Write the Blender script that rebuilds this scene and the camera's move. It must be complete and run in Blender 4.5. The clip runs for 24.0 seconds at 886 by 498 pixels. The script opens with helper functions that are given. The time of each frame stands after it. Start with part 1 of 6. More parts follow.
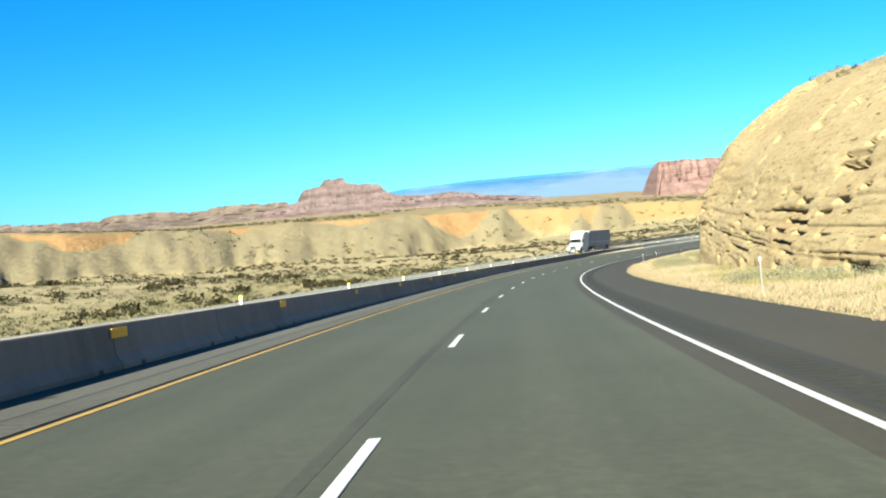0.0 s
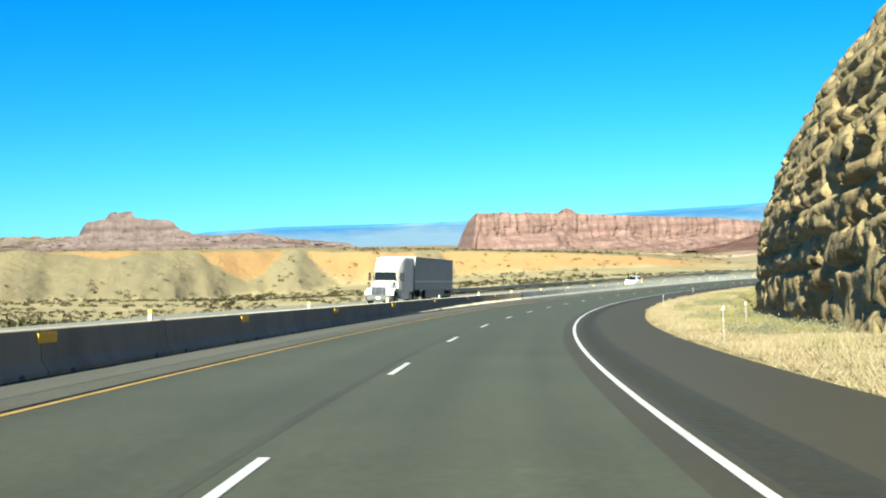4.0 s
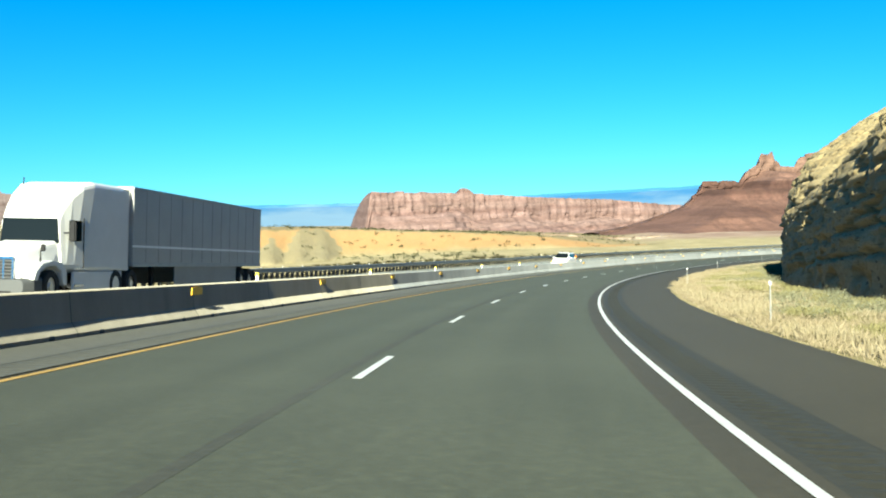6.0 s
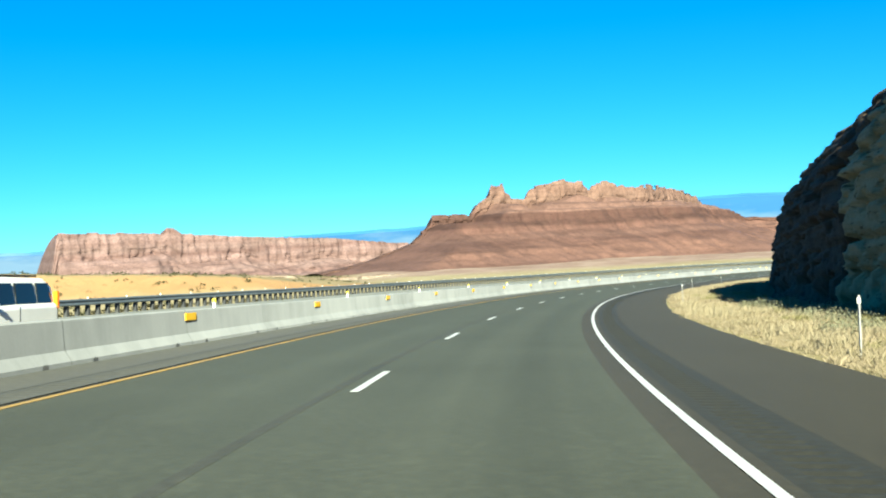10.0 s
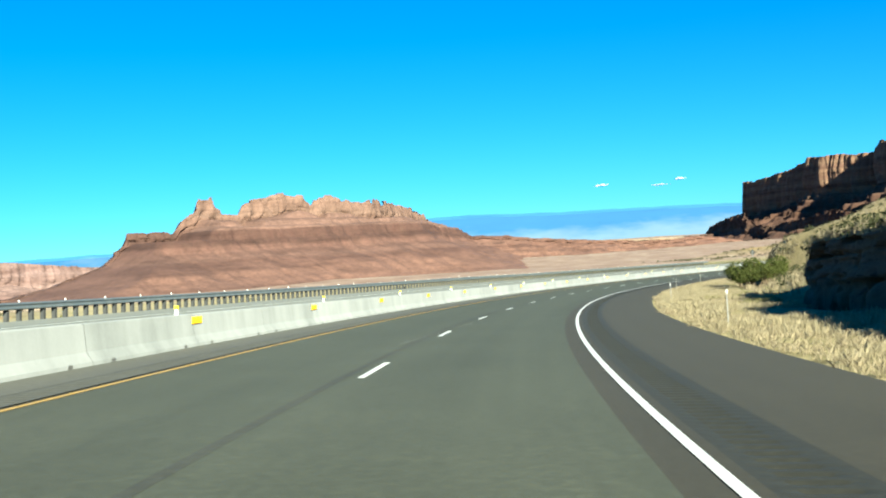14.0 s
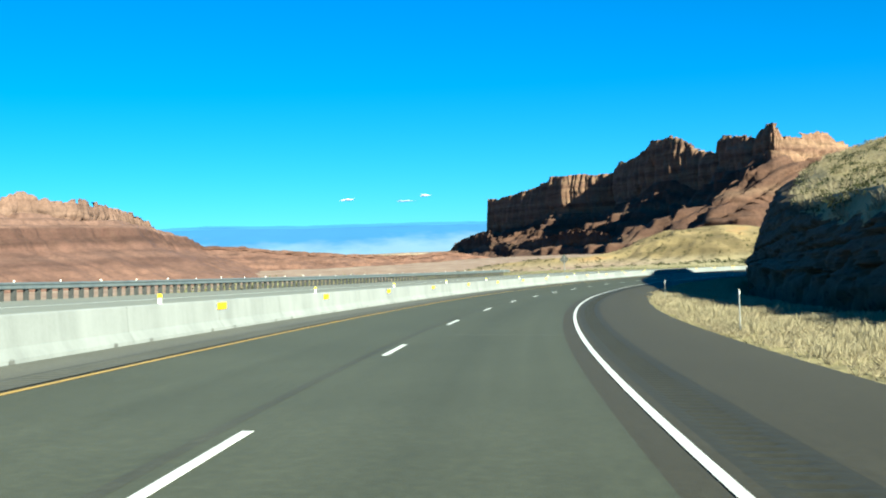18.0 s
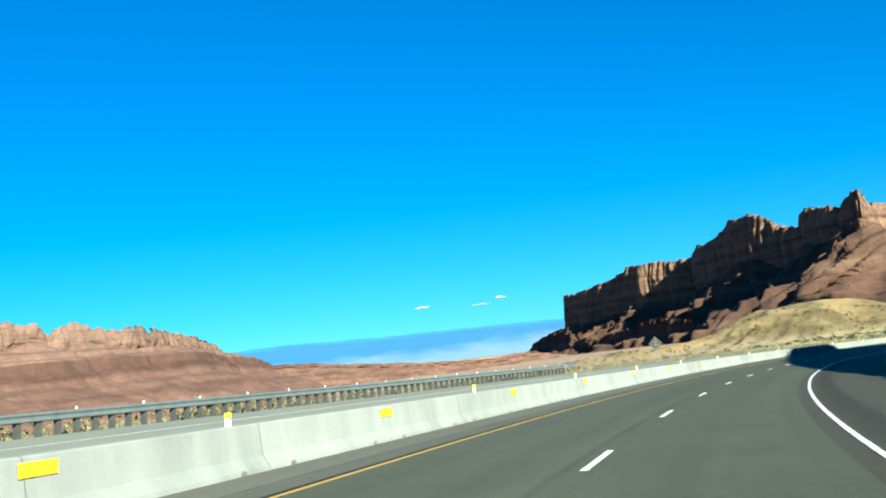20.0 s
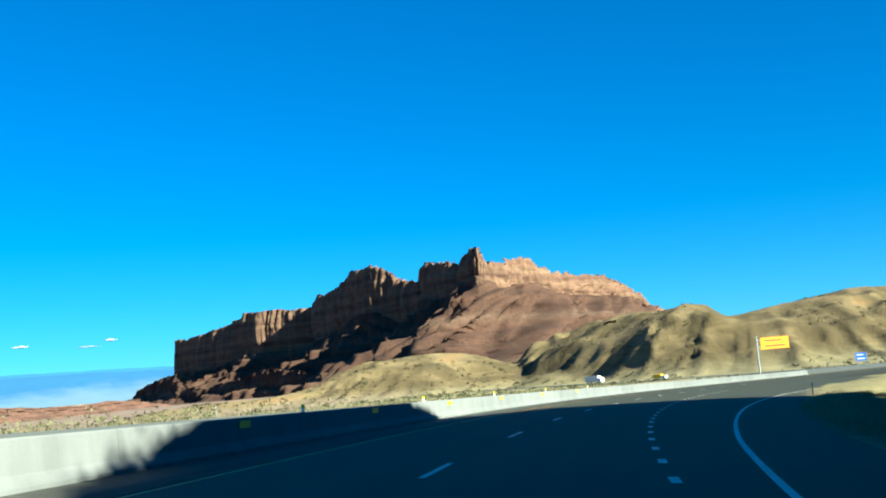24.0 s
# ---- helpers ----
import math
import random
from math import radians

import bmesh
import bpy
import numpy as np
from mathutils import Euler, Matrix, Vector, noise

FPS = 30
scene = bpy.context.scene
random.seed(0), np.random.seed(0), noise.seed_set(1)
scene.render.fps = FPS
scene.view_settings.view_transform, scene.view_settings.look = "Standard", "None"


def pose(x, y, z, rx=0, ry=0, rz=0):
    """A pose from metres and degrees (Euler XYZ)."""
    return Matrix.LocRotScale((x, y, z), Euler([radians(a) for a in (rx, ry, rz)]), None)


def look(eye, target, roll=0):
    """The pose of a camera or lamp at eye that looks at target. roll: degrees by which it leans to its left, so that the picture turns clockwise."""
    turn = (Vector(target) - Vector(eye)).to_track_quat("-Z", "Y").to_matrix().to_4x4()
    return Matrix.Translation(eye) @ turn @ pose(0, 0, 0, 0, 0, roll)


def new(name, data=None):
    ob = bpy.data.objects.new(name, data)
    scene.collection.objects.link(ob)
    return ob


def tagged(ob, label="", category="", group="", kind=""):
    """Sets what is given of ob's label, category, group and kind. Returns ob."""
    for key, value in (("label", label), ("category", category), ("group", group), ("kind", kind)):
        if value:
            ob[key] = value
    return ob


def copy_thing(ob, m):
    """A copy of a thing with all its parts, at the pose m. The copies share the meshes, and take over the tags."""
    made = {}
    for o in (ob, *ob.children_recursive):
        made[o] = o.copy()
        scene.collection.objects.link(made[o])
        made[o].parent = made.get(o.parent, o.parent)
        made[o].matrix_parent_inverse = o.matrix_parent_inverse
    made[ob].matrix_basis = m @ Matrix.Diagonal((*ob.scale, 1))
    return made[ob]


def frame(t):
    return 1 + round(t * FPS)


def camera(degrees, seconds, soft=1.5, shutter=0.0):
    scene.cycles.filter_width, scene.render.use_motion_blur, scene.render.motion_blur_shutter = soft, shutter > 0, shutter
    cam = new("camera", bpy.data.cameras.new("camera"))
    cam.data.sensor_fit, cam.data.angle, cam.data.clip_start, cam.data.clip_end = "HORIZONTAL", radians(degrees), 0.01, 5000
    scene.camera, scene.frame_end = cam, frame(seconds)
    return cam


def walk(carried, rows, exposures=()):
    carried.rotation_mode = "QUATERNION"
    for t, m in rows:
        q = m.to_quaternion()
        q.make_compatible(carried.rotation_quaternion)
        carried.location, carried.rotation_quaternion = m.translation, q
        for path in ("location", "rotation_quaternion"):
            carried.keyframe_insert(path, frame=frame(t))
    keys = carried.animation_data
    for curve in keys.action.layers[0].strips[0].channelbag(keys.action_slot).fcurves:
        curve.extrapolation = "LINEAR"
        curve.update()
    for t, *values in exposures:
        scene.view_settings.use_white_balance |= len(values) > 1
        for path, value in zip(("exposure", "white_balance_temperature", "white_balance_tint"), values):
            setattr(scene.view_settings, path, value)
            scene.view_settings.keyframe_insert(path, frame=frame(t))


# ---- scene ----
# The camera, carried in a car along a highway that bends to the right
ROWS = (
    (0.0, 1.219, 7.037, 0.720, 2.942, -3.373, 5.702),
    (0.5, 1.452, 20.710, -0.377, 2.767, -2.001, 6.422),
    (1.0, 1.824, 34.367, -1.468, 2.049, -3.041, 7.121),
    (1.5, 2.396, 47.995, -2.552, 1.997, -2.109, 6.046),
    (2.0, 3.108, 61.686, -3.636, 1.431, -2.690, 6.253),
    (2.5, 4.042, 75.356, -4.704, 0.537, -4.016, 7.113),
    (3.0, 5.253, 88.995, -5.747, -0.960, -5.033, 7.577),
    (3.5, 6.798, 102.590, -6.765, -3.287, -4.682, 6.596),
    (4.0, 8.511, 115.877, -7.731, -7.208, -1.266, 2.353),
    (4.5, 10.752, 129.213, -8.685, -9.975, -1.821, 2.196),
    (5.0, 13.453, 142.507, -9.618, -10.224, -2.416, 1.866),
    (5.5, 16.605, 155.688, -10.526, -11.564, -2.352, 2.609),
    (6.0, 20.169, 168.798, -11.411, -12.821, -2.397, 1.769),
    (6.5, 24.171, 181.865, -12.275, -14.972, -2.741, 2.411),
    (7.0, 28.570, 194.819, -13.110, -16.656, -2.247, 2.512),
    (7.5, 33.381, 207.575, -13.918, -18.000, -0.934, 2.293),
    (8.0, 38.545, 220.041, -14.693, -19.618, -1.455, 1.587),
    (8.5, 43.950, 232.155, -15.429, -21.164, -0.504, 1.913),
    (9.0, 49.760, 244.116, -16.142, -23.999, -1.195, 2.423),
    (9.5, 56.016, 256.155, -16.841, -25.969, -0.743, 3.347),
    (10.0, 62.704, 268.054, -17.520, -27.545, -0.583, 2.852),
    (10.5, 69.741, 279.636, -18.170, -29.798, -0.836, 2.705),
    (11.0, 77.030, 290.818, -18.788, -31.769, -0.843, 2.685),
    (11.5, 84.654, 301.774, -19.395, -33.648, -0.739, 2.718),
    (12.0, 92.607, 312.493, -19.990, -35.494, -0.619, 2.778),
    (12.5, 100.885, 322.963, -20.574, -37.358, -0.579, 2.836),
    (13.0, 109.124, 332.664, -21.121, -39.152, -0.710, 2.897),
    (13.5, 118.119, 342.615, -21.688, -40.894, -0.379, 3.051),
    (14.0, 127.594, 352.466, -22.253, -42.274, -0.082, 3.560),
    (14.5, 137.289, 361.859, -22.800, -44.184, -0.051, 2.276),
    (15.0, 147.216, 370.900, -23.333, -44.839, -0.356, 0.295),
    (15.5, 157.397, 379.691, -23.853, -46.496, -0.713, 1.047),
    (16.0, 167.810, 388.140, -24.356, -48.717, -0.792, 1.224),
    (16.5, 178.331, 396.283, -24.836, -51.578, -1.043, 1.834),
    (17.0, 188.957, 404.037, -25.296, -52.430, 0.110, 1.532),
    (17.5, 199.675, 411.403, -25.735, -54.057, 0.387, 2.474),
    (18.0, 210.642, 418.481, -26.161, -56.037, 0.050, 2.410),
    (18.5, 221.974, 425.440, -26.577, -58.633, 0.581, 2.794),
    (19.0, 233.526, 432.073, -26.978, -57.446, 1.752, 3.979),
    (19.5, 245.213, 438.098, -27.367, -52.153, 5.030, 6.073),
    (20.0, 257.166, 443.827, -27.746, -51.649, 6.048, 6.709),
    (20.5, 269.288, 449.193, -28.115, -53.188, 6.094, 6.770),
    (21.0, 281.563, 454.201, -28.475, -55.421, 5.674, 6.192),
    (21.5, 293.978, 458.858, -28.825, -57.002, 5.293, 4.915),
    (22.0, 306.546, 462.978, -29.174, -57.474, 4.840, 1.908),
    (22.5, 319.309, 466.816, -29.514, -59.508, 5.533, 1.792),
    (23.0, 332.305, 470.331, -29.849, -60.949, 5.491, 1.563),
    (23.5, 345.525, 473.563, -30.174, -64.778, 6.214, 3.600),
    (24.0, 358.905, 476.407, -30.491, -71.859, 6.775, 4.683),
)

cam = camera(45.47, 24.0, soft=2.0)
walk(cam, [(t, pose(x, y, z, 90 + pitch, roll, yaw)) for t, x, y, z, yaw, pitch, roll in ROWS],
     exposures=[(0.0, 2.74, 7000, 6), (1.5, 2.72, 7000, 6), (4.0, 2.62, 6950, 0), (6.0, 2.64, 6850, -3), (14.0, 2.7, 6850, -3), (18.5, 2.66, 6650, -7), (22.0, 2.6, 6550, -7), (24.0, 2.62, 6550, -7)])

# ---- light: low sun behind the start of the drive, clear desert sky ----
SUN_AZ, SUN_EL = 159.0, 25.0
world = bpy.data.worlds.new("sky")
scene.world = world
world.use_nodes = True
wn = world.node_tree.nodes
sky = wn.new("ShaderNodeTexSky")
sky.sky_type = "NISHITA"
sky.sun_disc = False
sky.sun_elevation = radians(SUN_EL)
sky.sun_rotation = radians(-SUN_AZ)
sky.altitude = 1500
sky.air_density = 1.0
sky.dust_density = 0.0
sky.ozone_density = 3.0
tone = wn.new("ShaderNodeHueSaturation")
tone.inputs["Saturation"].default_value = 1.09
soft_sky = wn.new("ShaderNodeGamma")
soft_sky.inputs[1].default_value = 0.88
tint = wn.new("ShaderNodeMix")
tint.data_type, tint.blend_type = "RGBA", "MULTIPLY"
tint.inputs[0].default_value = 1.0
tint.inputs[7].default_value = (0.21, 0.56, 0.94, 1)
world.node_tree.links.new(sky.outputs[0], soft_sky.inputs["Color"])
world.node_tree.links.new(soft_sky.outputs[0], tint.inputs[6])
world.node_tree.links.new(tint.outputs[2], tone.inputs["Color"])
world.node_tree.links.new(tone.outputs[0], wn["Background"].inputs[0])
wn["Background"].inputs[1].default_value = 0.0385
sun_data = bpy.data.lights.new("sun", "SUN")
sun_data.energy = 3.6
sun_data.angle = radians(0.5)
sun_data.color = (1.0, 0.97, 0.84)
sun = new("sun", sun_data)
saz, sel = radians(SUN_AZ), radians(SUN_EL)
sun_way = Vector((-math.sin(saz) * math.cos(sel), math.cos(saz) * math.cos(sel), math.sin(sel)))
sun.matrix_world = look(sun_way * 600, (0, 0, 0))

# ---- the road's line: bend per metre, grade and bank at even steps ----
BEND = (-0.567, -0.567, -1.107, -2.461, -2.183, -2.441, -2.247, -2.314, -2.309, -2.179, -2.306, -2.023, -2.293, -2.744, -2.544, -2.512, -2.511, -2.511)
GRADE = (-0.0820, -0.0785, -0.0624, -0.0462, -0.0384, -0.0283, -0.0217, -0.0234, -0.0142, -0.0138)
BANK = (0.0158, 0.0250, 0.0453, 0.0369, 0.0363, 0.0382, 0.0528, 0.0443, 0.0465, 0.0470)

S0 = -60.0
ss = np.arange(S0, 960.0, 1.0)
r_yaw = np.cumsum(np.interp(ss, S0 + 60.0 * np.arange(len(BEND)), np.array(BEND) * 1e-3))
r_yaw -= r_yaw[60]
r_x, r_y = np.cumsum(-np.sin(r_yaw)), np.cumsum(np.cos(r_yaw))
r_z = np.cumsum(np.interp(ss, S0 + 120.0 * np.arange(len(GRADE)), GRADE))
r_e = np.interp(ss, S0 + 120.0 * np.arange(len(BANK)), BANK)
r_x, r_y, r_z = r_x - r_x[60], r_y - r_y[60], r_z - r_z[60]


def opp_lift(s):
    """How far the far carriageway's outer edge lies above the plane of the near one."""
    return np.interp(s, (150, 250, 300, 440, 515, 570, 640, 760), (-0.2, -0.25, -0.15, 0.25, 0.45, 0.35, 0.25, 0.0))


def at_road(s, o, h=0.0):
    """World places from metres along the road, metres to its right, and height over its plane."""
    s, o, h = np.broadcast_arrays(np.asarray(s, float), np.asarray(o, float), np.asarray(h, float))
    f = lambda a: np.interp(s, ss, a)
    yaw = f(r_yaw)
    lift = opp_lift(s) * np.clip((-6.6 - o) / 13.4, 0, 1.3)
    al = np.where(s < ss[0], s - ss[0], np.where(s > ss[-1], s - ss[-1], 0.0))
    return np.stack([f(r_x) + o * np.cos(yaw) - al * np.sin(yaw), f(r_y) + o * np.sin(yaw) + al * np.cos(yaw),
                     f(r_z) - o * f(r_e) + h + lift + al * np.where(s < ss[0], GRADE[0], GRADE[-1])], -1)


def road_pose(s, o, h=0.0, turn=0.0, bank=True):
    """A pose on the road, with x to its right, y along it, z up."""
    p, q = at_road(s, o, h), at_road(s + 1.0, o, h)
    yaw = math.degrees(float(np.interp(s, ss, r_yaw)))
    slope = math.degrees(math.asin(float(q[2] - p[2]))) if bank else 0.0
    lean = math.degrees(math.atan(float(np.interp(s, ss, r_e)))) if bank else 0.0
    return Matrix.Translation(p) @ pose(0, 0, 0, 0, 0, yaw) @ pose(0, 0, 0, slope, lean, 0) @ pose(0, 0, 0, 0, 0, turn)


# ---- noise on arrays ----
def _hash(ix, iy, seed):
    n = (ix.astype(np.int64) * 374761393 + iy.astype(np.int64) * 668265263 + seed * 974711) & 0x7FFFFFFF
    n = ((n ^ (n >> 13)) * 1274126177) & 0x7FFFFFFF
    return ((n ^ (n >> 16)) & 0xFFFF) / 65535.0


def vnoise(x, y, seed=0):
    x, y = np.broadcast_arrays(np.asarray(x, float), np.asarray(y, float))
    ix, iy = np.floor(x), np.floor(y)
    fx, fy = x - ix, y - iy
    fx, fy = fx * fx * (3 - 2 * fx), fy * fy * (3 - 2 * fy)
    a, b = _hash(ix, iy, seed), _hash(ix + 1, iy, seed)
    c, d = _hash(ix, iy + 1, seed), _hash(ix + 1, iy + 1, seed)
    return (a + (b - a) * fx) * (1 - fy) + (c + (d - c) * fx) * fy - 0.5


def fbm(x, y, seed=0, octaves=4):
    total, amp = 0.0, 1.0
    for k in range(octaves):
        total = total + amp * vnoise(np.asarray(x) * 2 ** k + 17.3 * k, np.asarray(y) * 2 ** k, seed + k)
        amp *= 0.5
    return total


def cells(x, y, seed=0):
    """A value that is constant over irregular blocks, and the nearness to their joints."""
    x, y = np.broadcast_arrays(np.asarray(x, float), np.asarray(y, float))
    ix, iy = np.floor(x), np.floor(y)
    d1, d2, val = np.full(x.shape, 9.0), np.full(x.shape, 9.0), np.zeros(x.shape)
    for dx in (-1, 0, 1):
        for dy in (-1, 0, 1):
            cx, cy = ix + dx, iy + dy
            d = np.hypot(cx + 0.15 + 0.7 * _hash(cx, cy, seed) - x, cy + 0.15 + 0.7 * _hash(cx, cy, seed + 5) - y)
            near = d < d1
            d2 = np.where(near, d1, np.minimum(d2, d))
            val = np.where(near, _hash(cx, cy, seed + 9), val)
            d1 = np.minimum(d1, d)
    return val - 0.5, d2 - d1


def smooth(a, b, x):
    u = np.clip((x - a) / (b - a), 0, 1)
    return u * u * (3 - 2 * u)


# ---- materials ----
def material(name, base=(0.5, 0.5, 0.5), rough=0.8, metal=0.0, matte=0.0):
    m = bpy.data.materials.new(name)
    m.use_nodes = True
    b = m.node_tree.nodes["Principled BSDF"]
    b.inputs["Base Color"].default_value = (*base, 1)
    b.inputs["Roughness"].default_value = rough
    b.inputs["Metallic"].default_value = metal
    b.inputs["Diffuse Roughness"].default_value = matte
    if rough >= 0.75:
        b.inputs["Specular IOR Level"].default_value = 0.2
    return m


def node(m, kind, **inputs):
    n = m.node_tree.nodes.new(kind)
    for key, value in inputs.items():
        n.inputs[key].default_value = value
    return n


def wire(m, a, b):
    m.node_tree.links.new(a, b)


def place_of(m, scale=(1, 1, 1), local=False):
    g = node(m, "ShaderNodeTexCoord") if local else node(m, "ShaderNodeNewGeometry")
    mp = node(m, "ShaderNodeMapping")
    mp.inputs["Scale"].default_value = scale
    wire(m, g.outputs["Object"] if local else g.outputs["Position"], mp.inputs[0])
    return mp.outputs[0]


def noise_of(m, scale, detail=4.0, rough=0.55, stretch=(1, 1, 1), local=False):
    n = node(m, "ShaderNodeTexNoise", Scale=scale, Detail=detail, Roughness=rough)
    wire(m, place_of(m, stretch, local), n.inputs["Vector"])
    return n.outputs["Fac"]


def ramp(m, fac, stops):
    r = node(m, "ShaderNodeValToRGB")
    e = r.color_ramp.elements
    while len(e) < len(stops):
        e.new(0.5)
    for k, (p, c) in enumerate(stops):
        e[k].position = p
        e[k].color = (*c, 1) if len(c) == 3 else c
    wire(m, fac, r.inputs[0])
    return r.outputs[0]


def mix(m, fac, a, b, blend="MIX"):
    n = node(m, "ShaderNodeMix")
    n.data_type = "RGBA"
    n.blend_type = blend
    for value, slot in ((fac, 0), (a, 6), (b, 7)):
        if isinstance(value, (int, float)):
            n.inputs[slot].default_value = value
        elif isinstance(value, tuple):
            n.inputs[slot].default_value = (*value, 1)
        else:
            wire(m, value, n.inputs[slot])
    return n.outputs[2]


def arith(m, op, a, b=0.0):
    n = node(m, "ShaderNodeMath")
    n.operation = op
    for k, value in enumerate((a, b)):
        if isinstance(value, (int, float)):
            n.inputs[k].default_value = value
        else:
            wire(m, value, n.inputs[k])
    return n.outputs[0]


def finish(m, color=None, bump=None, strength=0.5, distance=0.05, rough=None):
    b = m.node_tree.nodes["Principled BSDF"]
    if color is not None:
        wire(m, color, b.inputs["Base Color"])
    if rough is not None:
        wire(m, rough, b.inputs["Roughness"])
    if bump is not None:
        n = node(m, "ShaderNodeBump", Strength=strength, Distance=distance)
        wire(m, bump, n.inputs["Height"])
        wire(m, n.outputs[0], b.inputs["Normal"])
    return m


def speckled(name, a, b, scale, rough=0.85, bump=0.3, distance=0.02, fine=None, metal=0.0, stretch=(1, 1, 1), local=False):
    """A surface that wanders between two colours at a coarse and a fine scale."""
    m = material(name, a, rough, metal)
    coarse = noise_of(m, scale, stretch=stretch, local=local)
    small = noise_of(m, fine or scale * 14, 3.0, stretch=stretch, local=local)
    fac = arith(m, "ADD", arith(m, "MULTIPLY", coarse, 0.65), arith(m, "MULTIPLY", small, 0.35))
    return finish(m, ramp(m, fac, ((0.33, a), (0.67, b))), small, bump, distance)


def asphalt(name, a, b, streak):
    """Worn tarmac: aggregate grain, long wheel streaks along the lane, blotches."""
    m = material(name, a, 0.75, matte=0.6)
    uv = node(m, "ShaderNodeUVMap")
    mp = node(m, "ShaderNodeMapping")
    mp.inputs["Scale"].default_value = (1.1, 0.012, 1)
    wire(m, uv.outputs[0], mp.inputs[0])
    lane = node(m, "ShaderNodeTexNoise", Scale=1.0, Detail=3.0)
    wire(m, mp.outputs[0], lane.inputs["Vector"])
    grain = noise_of(m, 60.0, 2.0)
    blot = noise_of(m, 0.25, 6.0, 0.65)
    flecks = noise_of(m, 9.0, 3.0, 0.7)
    f = arith(m, "ADD", arith(m, "MULTIPLY", lane.outputs["Fac"], streak), arith(m, "MULTIPLY", blot, 1 - streak))
    col = mix(m, arith(m, "MULTIPLY", grain, 0.45), ramp(m, f, ((0.3, a), (0.7, b))), (0.02, 0.02, 0.018))
    col = mix(m, 0.6, col, ramp(m, flecks, ((0.35, (0.75, 0.75, 0.75)), (0.55, (1, 1, 1)), (0.72, (1.35, 1.34, 1.3)))), "MULTIPLY")
    return finish(m, col, grain, 0.5, 0.006)


M_LANE = asphalt("worn_asphalt", (0.0221, 0.0252, 0.0164), (0.0383, 0.0424, 0.0295), 0.55)
M_RUMBLE = asphalt("dark_seal_coat", (0.0112, 0.0119, 0.00886), (0.0173, 0.0177, 0.0135), 0.4)
M_SHOULDER = asphalt("brown_shoulder_asphalt", (0.0195, 0.0179, 0.0116), (0.0267, 0.0246, 0.0165), 0.5)
M_OLDROAD = asphalt("pale_old_asphalt", (0.0976, 0.105, 0.0936), (0.134, 0.138, 0.122), 0.5)
M_WHITE = speckled("white_road_paint", (0.515, 0.522, 0.508), (0.396, 0.403, 0.383), 1.5, 0.6, 0.2, 0.003)
M_YELLOW = speckled("yellow_road_paint", (0.4, 0.245, 0.045), (0.29, 0.18, 0.036), 1.5, 0.6, 0.2, 0.003)
M_RAIL = speckled("weathered_rail_steel", (0.0728, 0.0945, 0.109), (0.124, 0.146, 0.152), 2.0, 0.5, 0.1, 0.003, metal=0.3)
M_STEEL = speckled("galvanised_steel", (0.219, 0.248, 0.262), (0.306, 0.328, 0.335), 2.0, 0.45, 0.1, 0.003, metal=0.6)
M_POSTWOOD = speckled("weathered_wood_post", (0.05, 0.052, 0.052), (0.03, 0.032, 0.033), 3.0, 0.9, 0.4, 0.01)


def banded(name, bands, period, warp, crack=1.0, fine=0.25, side=0.25, layers=0.5):
    """Bedded rock: colour bands by height, bent by noise, with vertical stains and grain."""
    m = material(name, bands[0][1], 0.95)
    geo = node(m, "ShaderNodeNewGeometry")
    sep = node(m, "ShaderNodeSeparateXYZ")
    wire(m, geo.outputs["Position"], sep.inputs[0])
    bend = noise_of(m, 0.02 if period > 20 else 0.15, 3.0)
    z = arith(m, "ADD", arith(m, "DIVIDE", sep.outputs["Z"], period), arith(m, "MULTIPLY", bend, warp))
    fac = arith(m, "FRACT", z)
    col = ramp(m, fac, bands)
    stain = noise_of(m, side, 5.0, 0.65, (1, 1, 0.12))
    col = mix(m, arith(m, "MULTIPLY", stain, 0.75), col, (0.07, 0.043, 0.033), "MIX") if crack > 1 else mix(m, arith(m, "MULTIPLY", stain, 0.3), col, (0.2, 0.15, 0.09))
    grain = noise_of(m, fine, 8.0, 0.75)
    patches = noise_of(m, fine * 0.3, 8.0, 0.72, (1, 1, 0.6))
    pits = noise_of(m, fine * 2.3, 7.0, 0.8, (1, 1, 1.8))
    col = mix(m, 0.35, col, ramp(m, grain, ((0.3, (0.35, 0.35, 0.35)), (0.7, (1, 1, 1)))), "MULTIPLY")
    col = mix(m, 0.75, col, ramp(m, pits, ((0.38, (0.5, 0.49, 0.48)), (0.5, (0.95, 0.95, 0.95)), (0.66, (1.15, 1.14, 1.12)))), "MULTIPLY")
    thin = noise_of(m, 0.5, 4.0, 0.6, (0.03, 0.03, 0.5) if period > 20 else (0.3, 0.3, 1.6))
    col = mix(m, layers, col, ramp(m, thin, ((0.36, (0.55, 0.52, 0.52)), (0.5, (1, 1, 1)), (0.64, (1.18, 1.17, 1.16)))), "MULTIPLY")
    col = mix(m, 0.45, col, ramp(m, patches, ((0.36, (0.48, 0.46, 0.45)), (0.5, (0.98, 0.97, 0.96)), (0.66, (1.3, 1.28, 1.25)))), "MULTIPLY")
    return finish(m, col, arith(m, "ADD", grain, arith(m, "MULTIPLY", pits, 0.5)), 0.6, 0.6 / fine * 0.16)


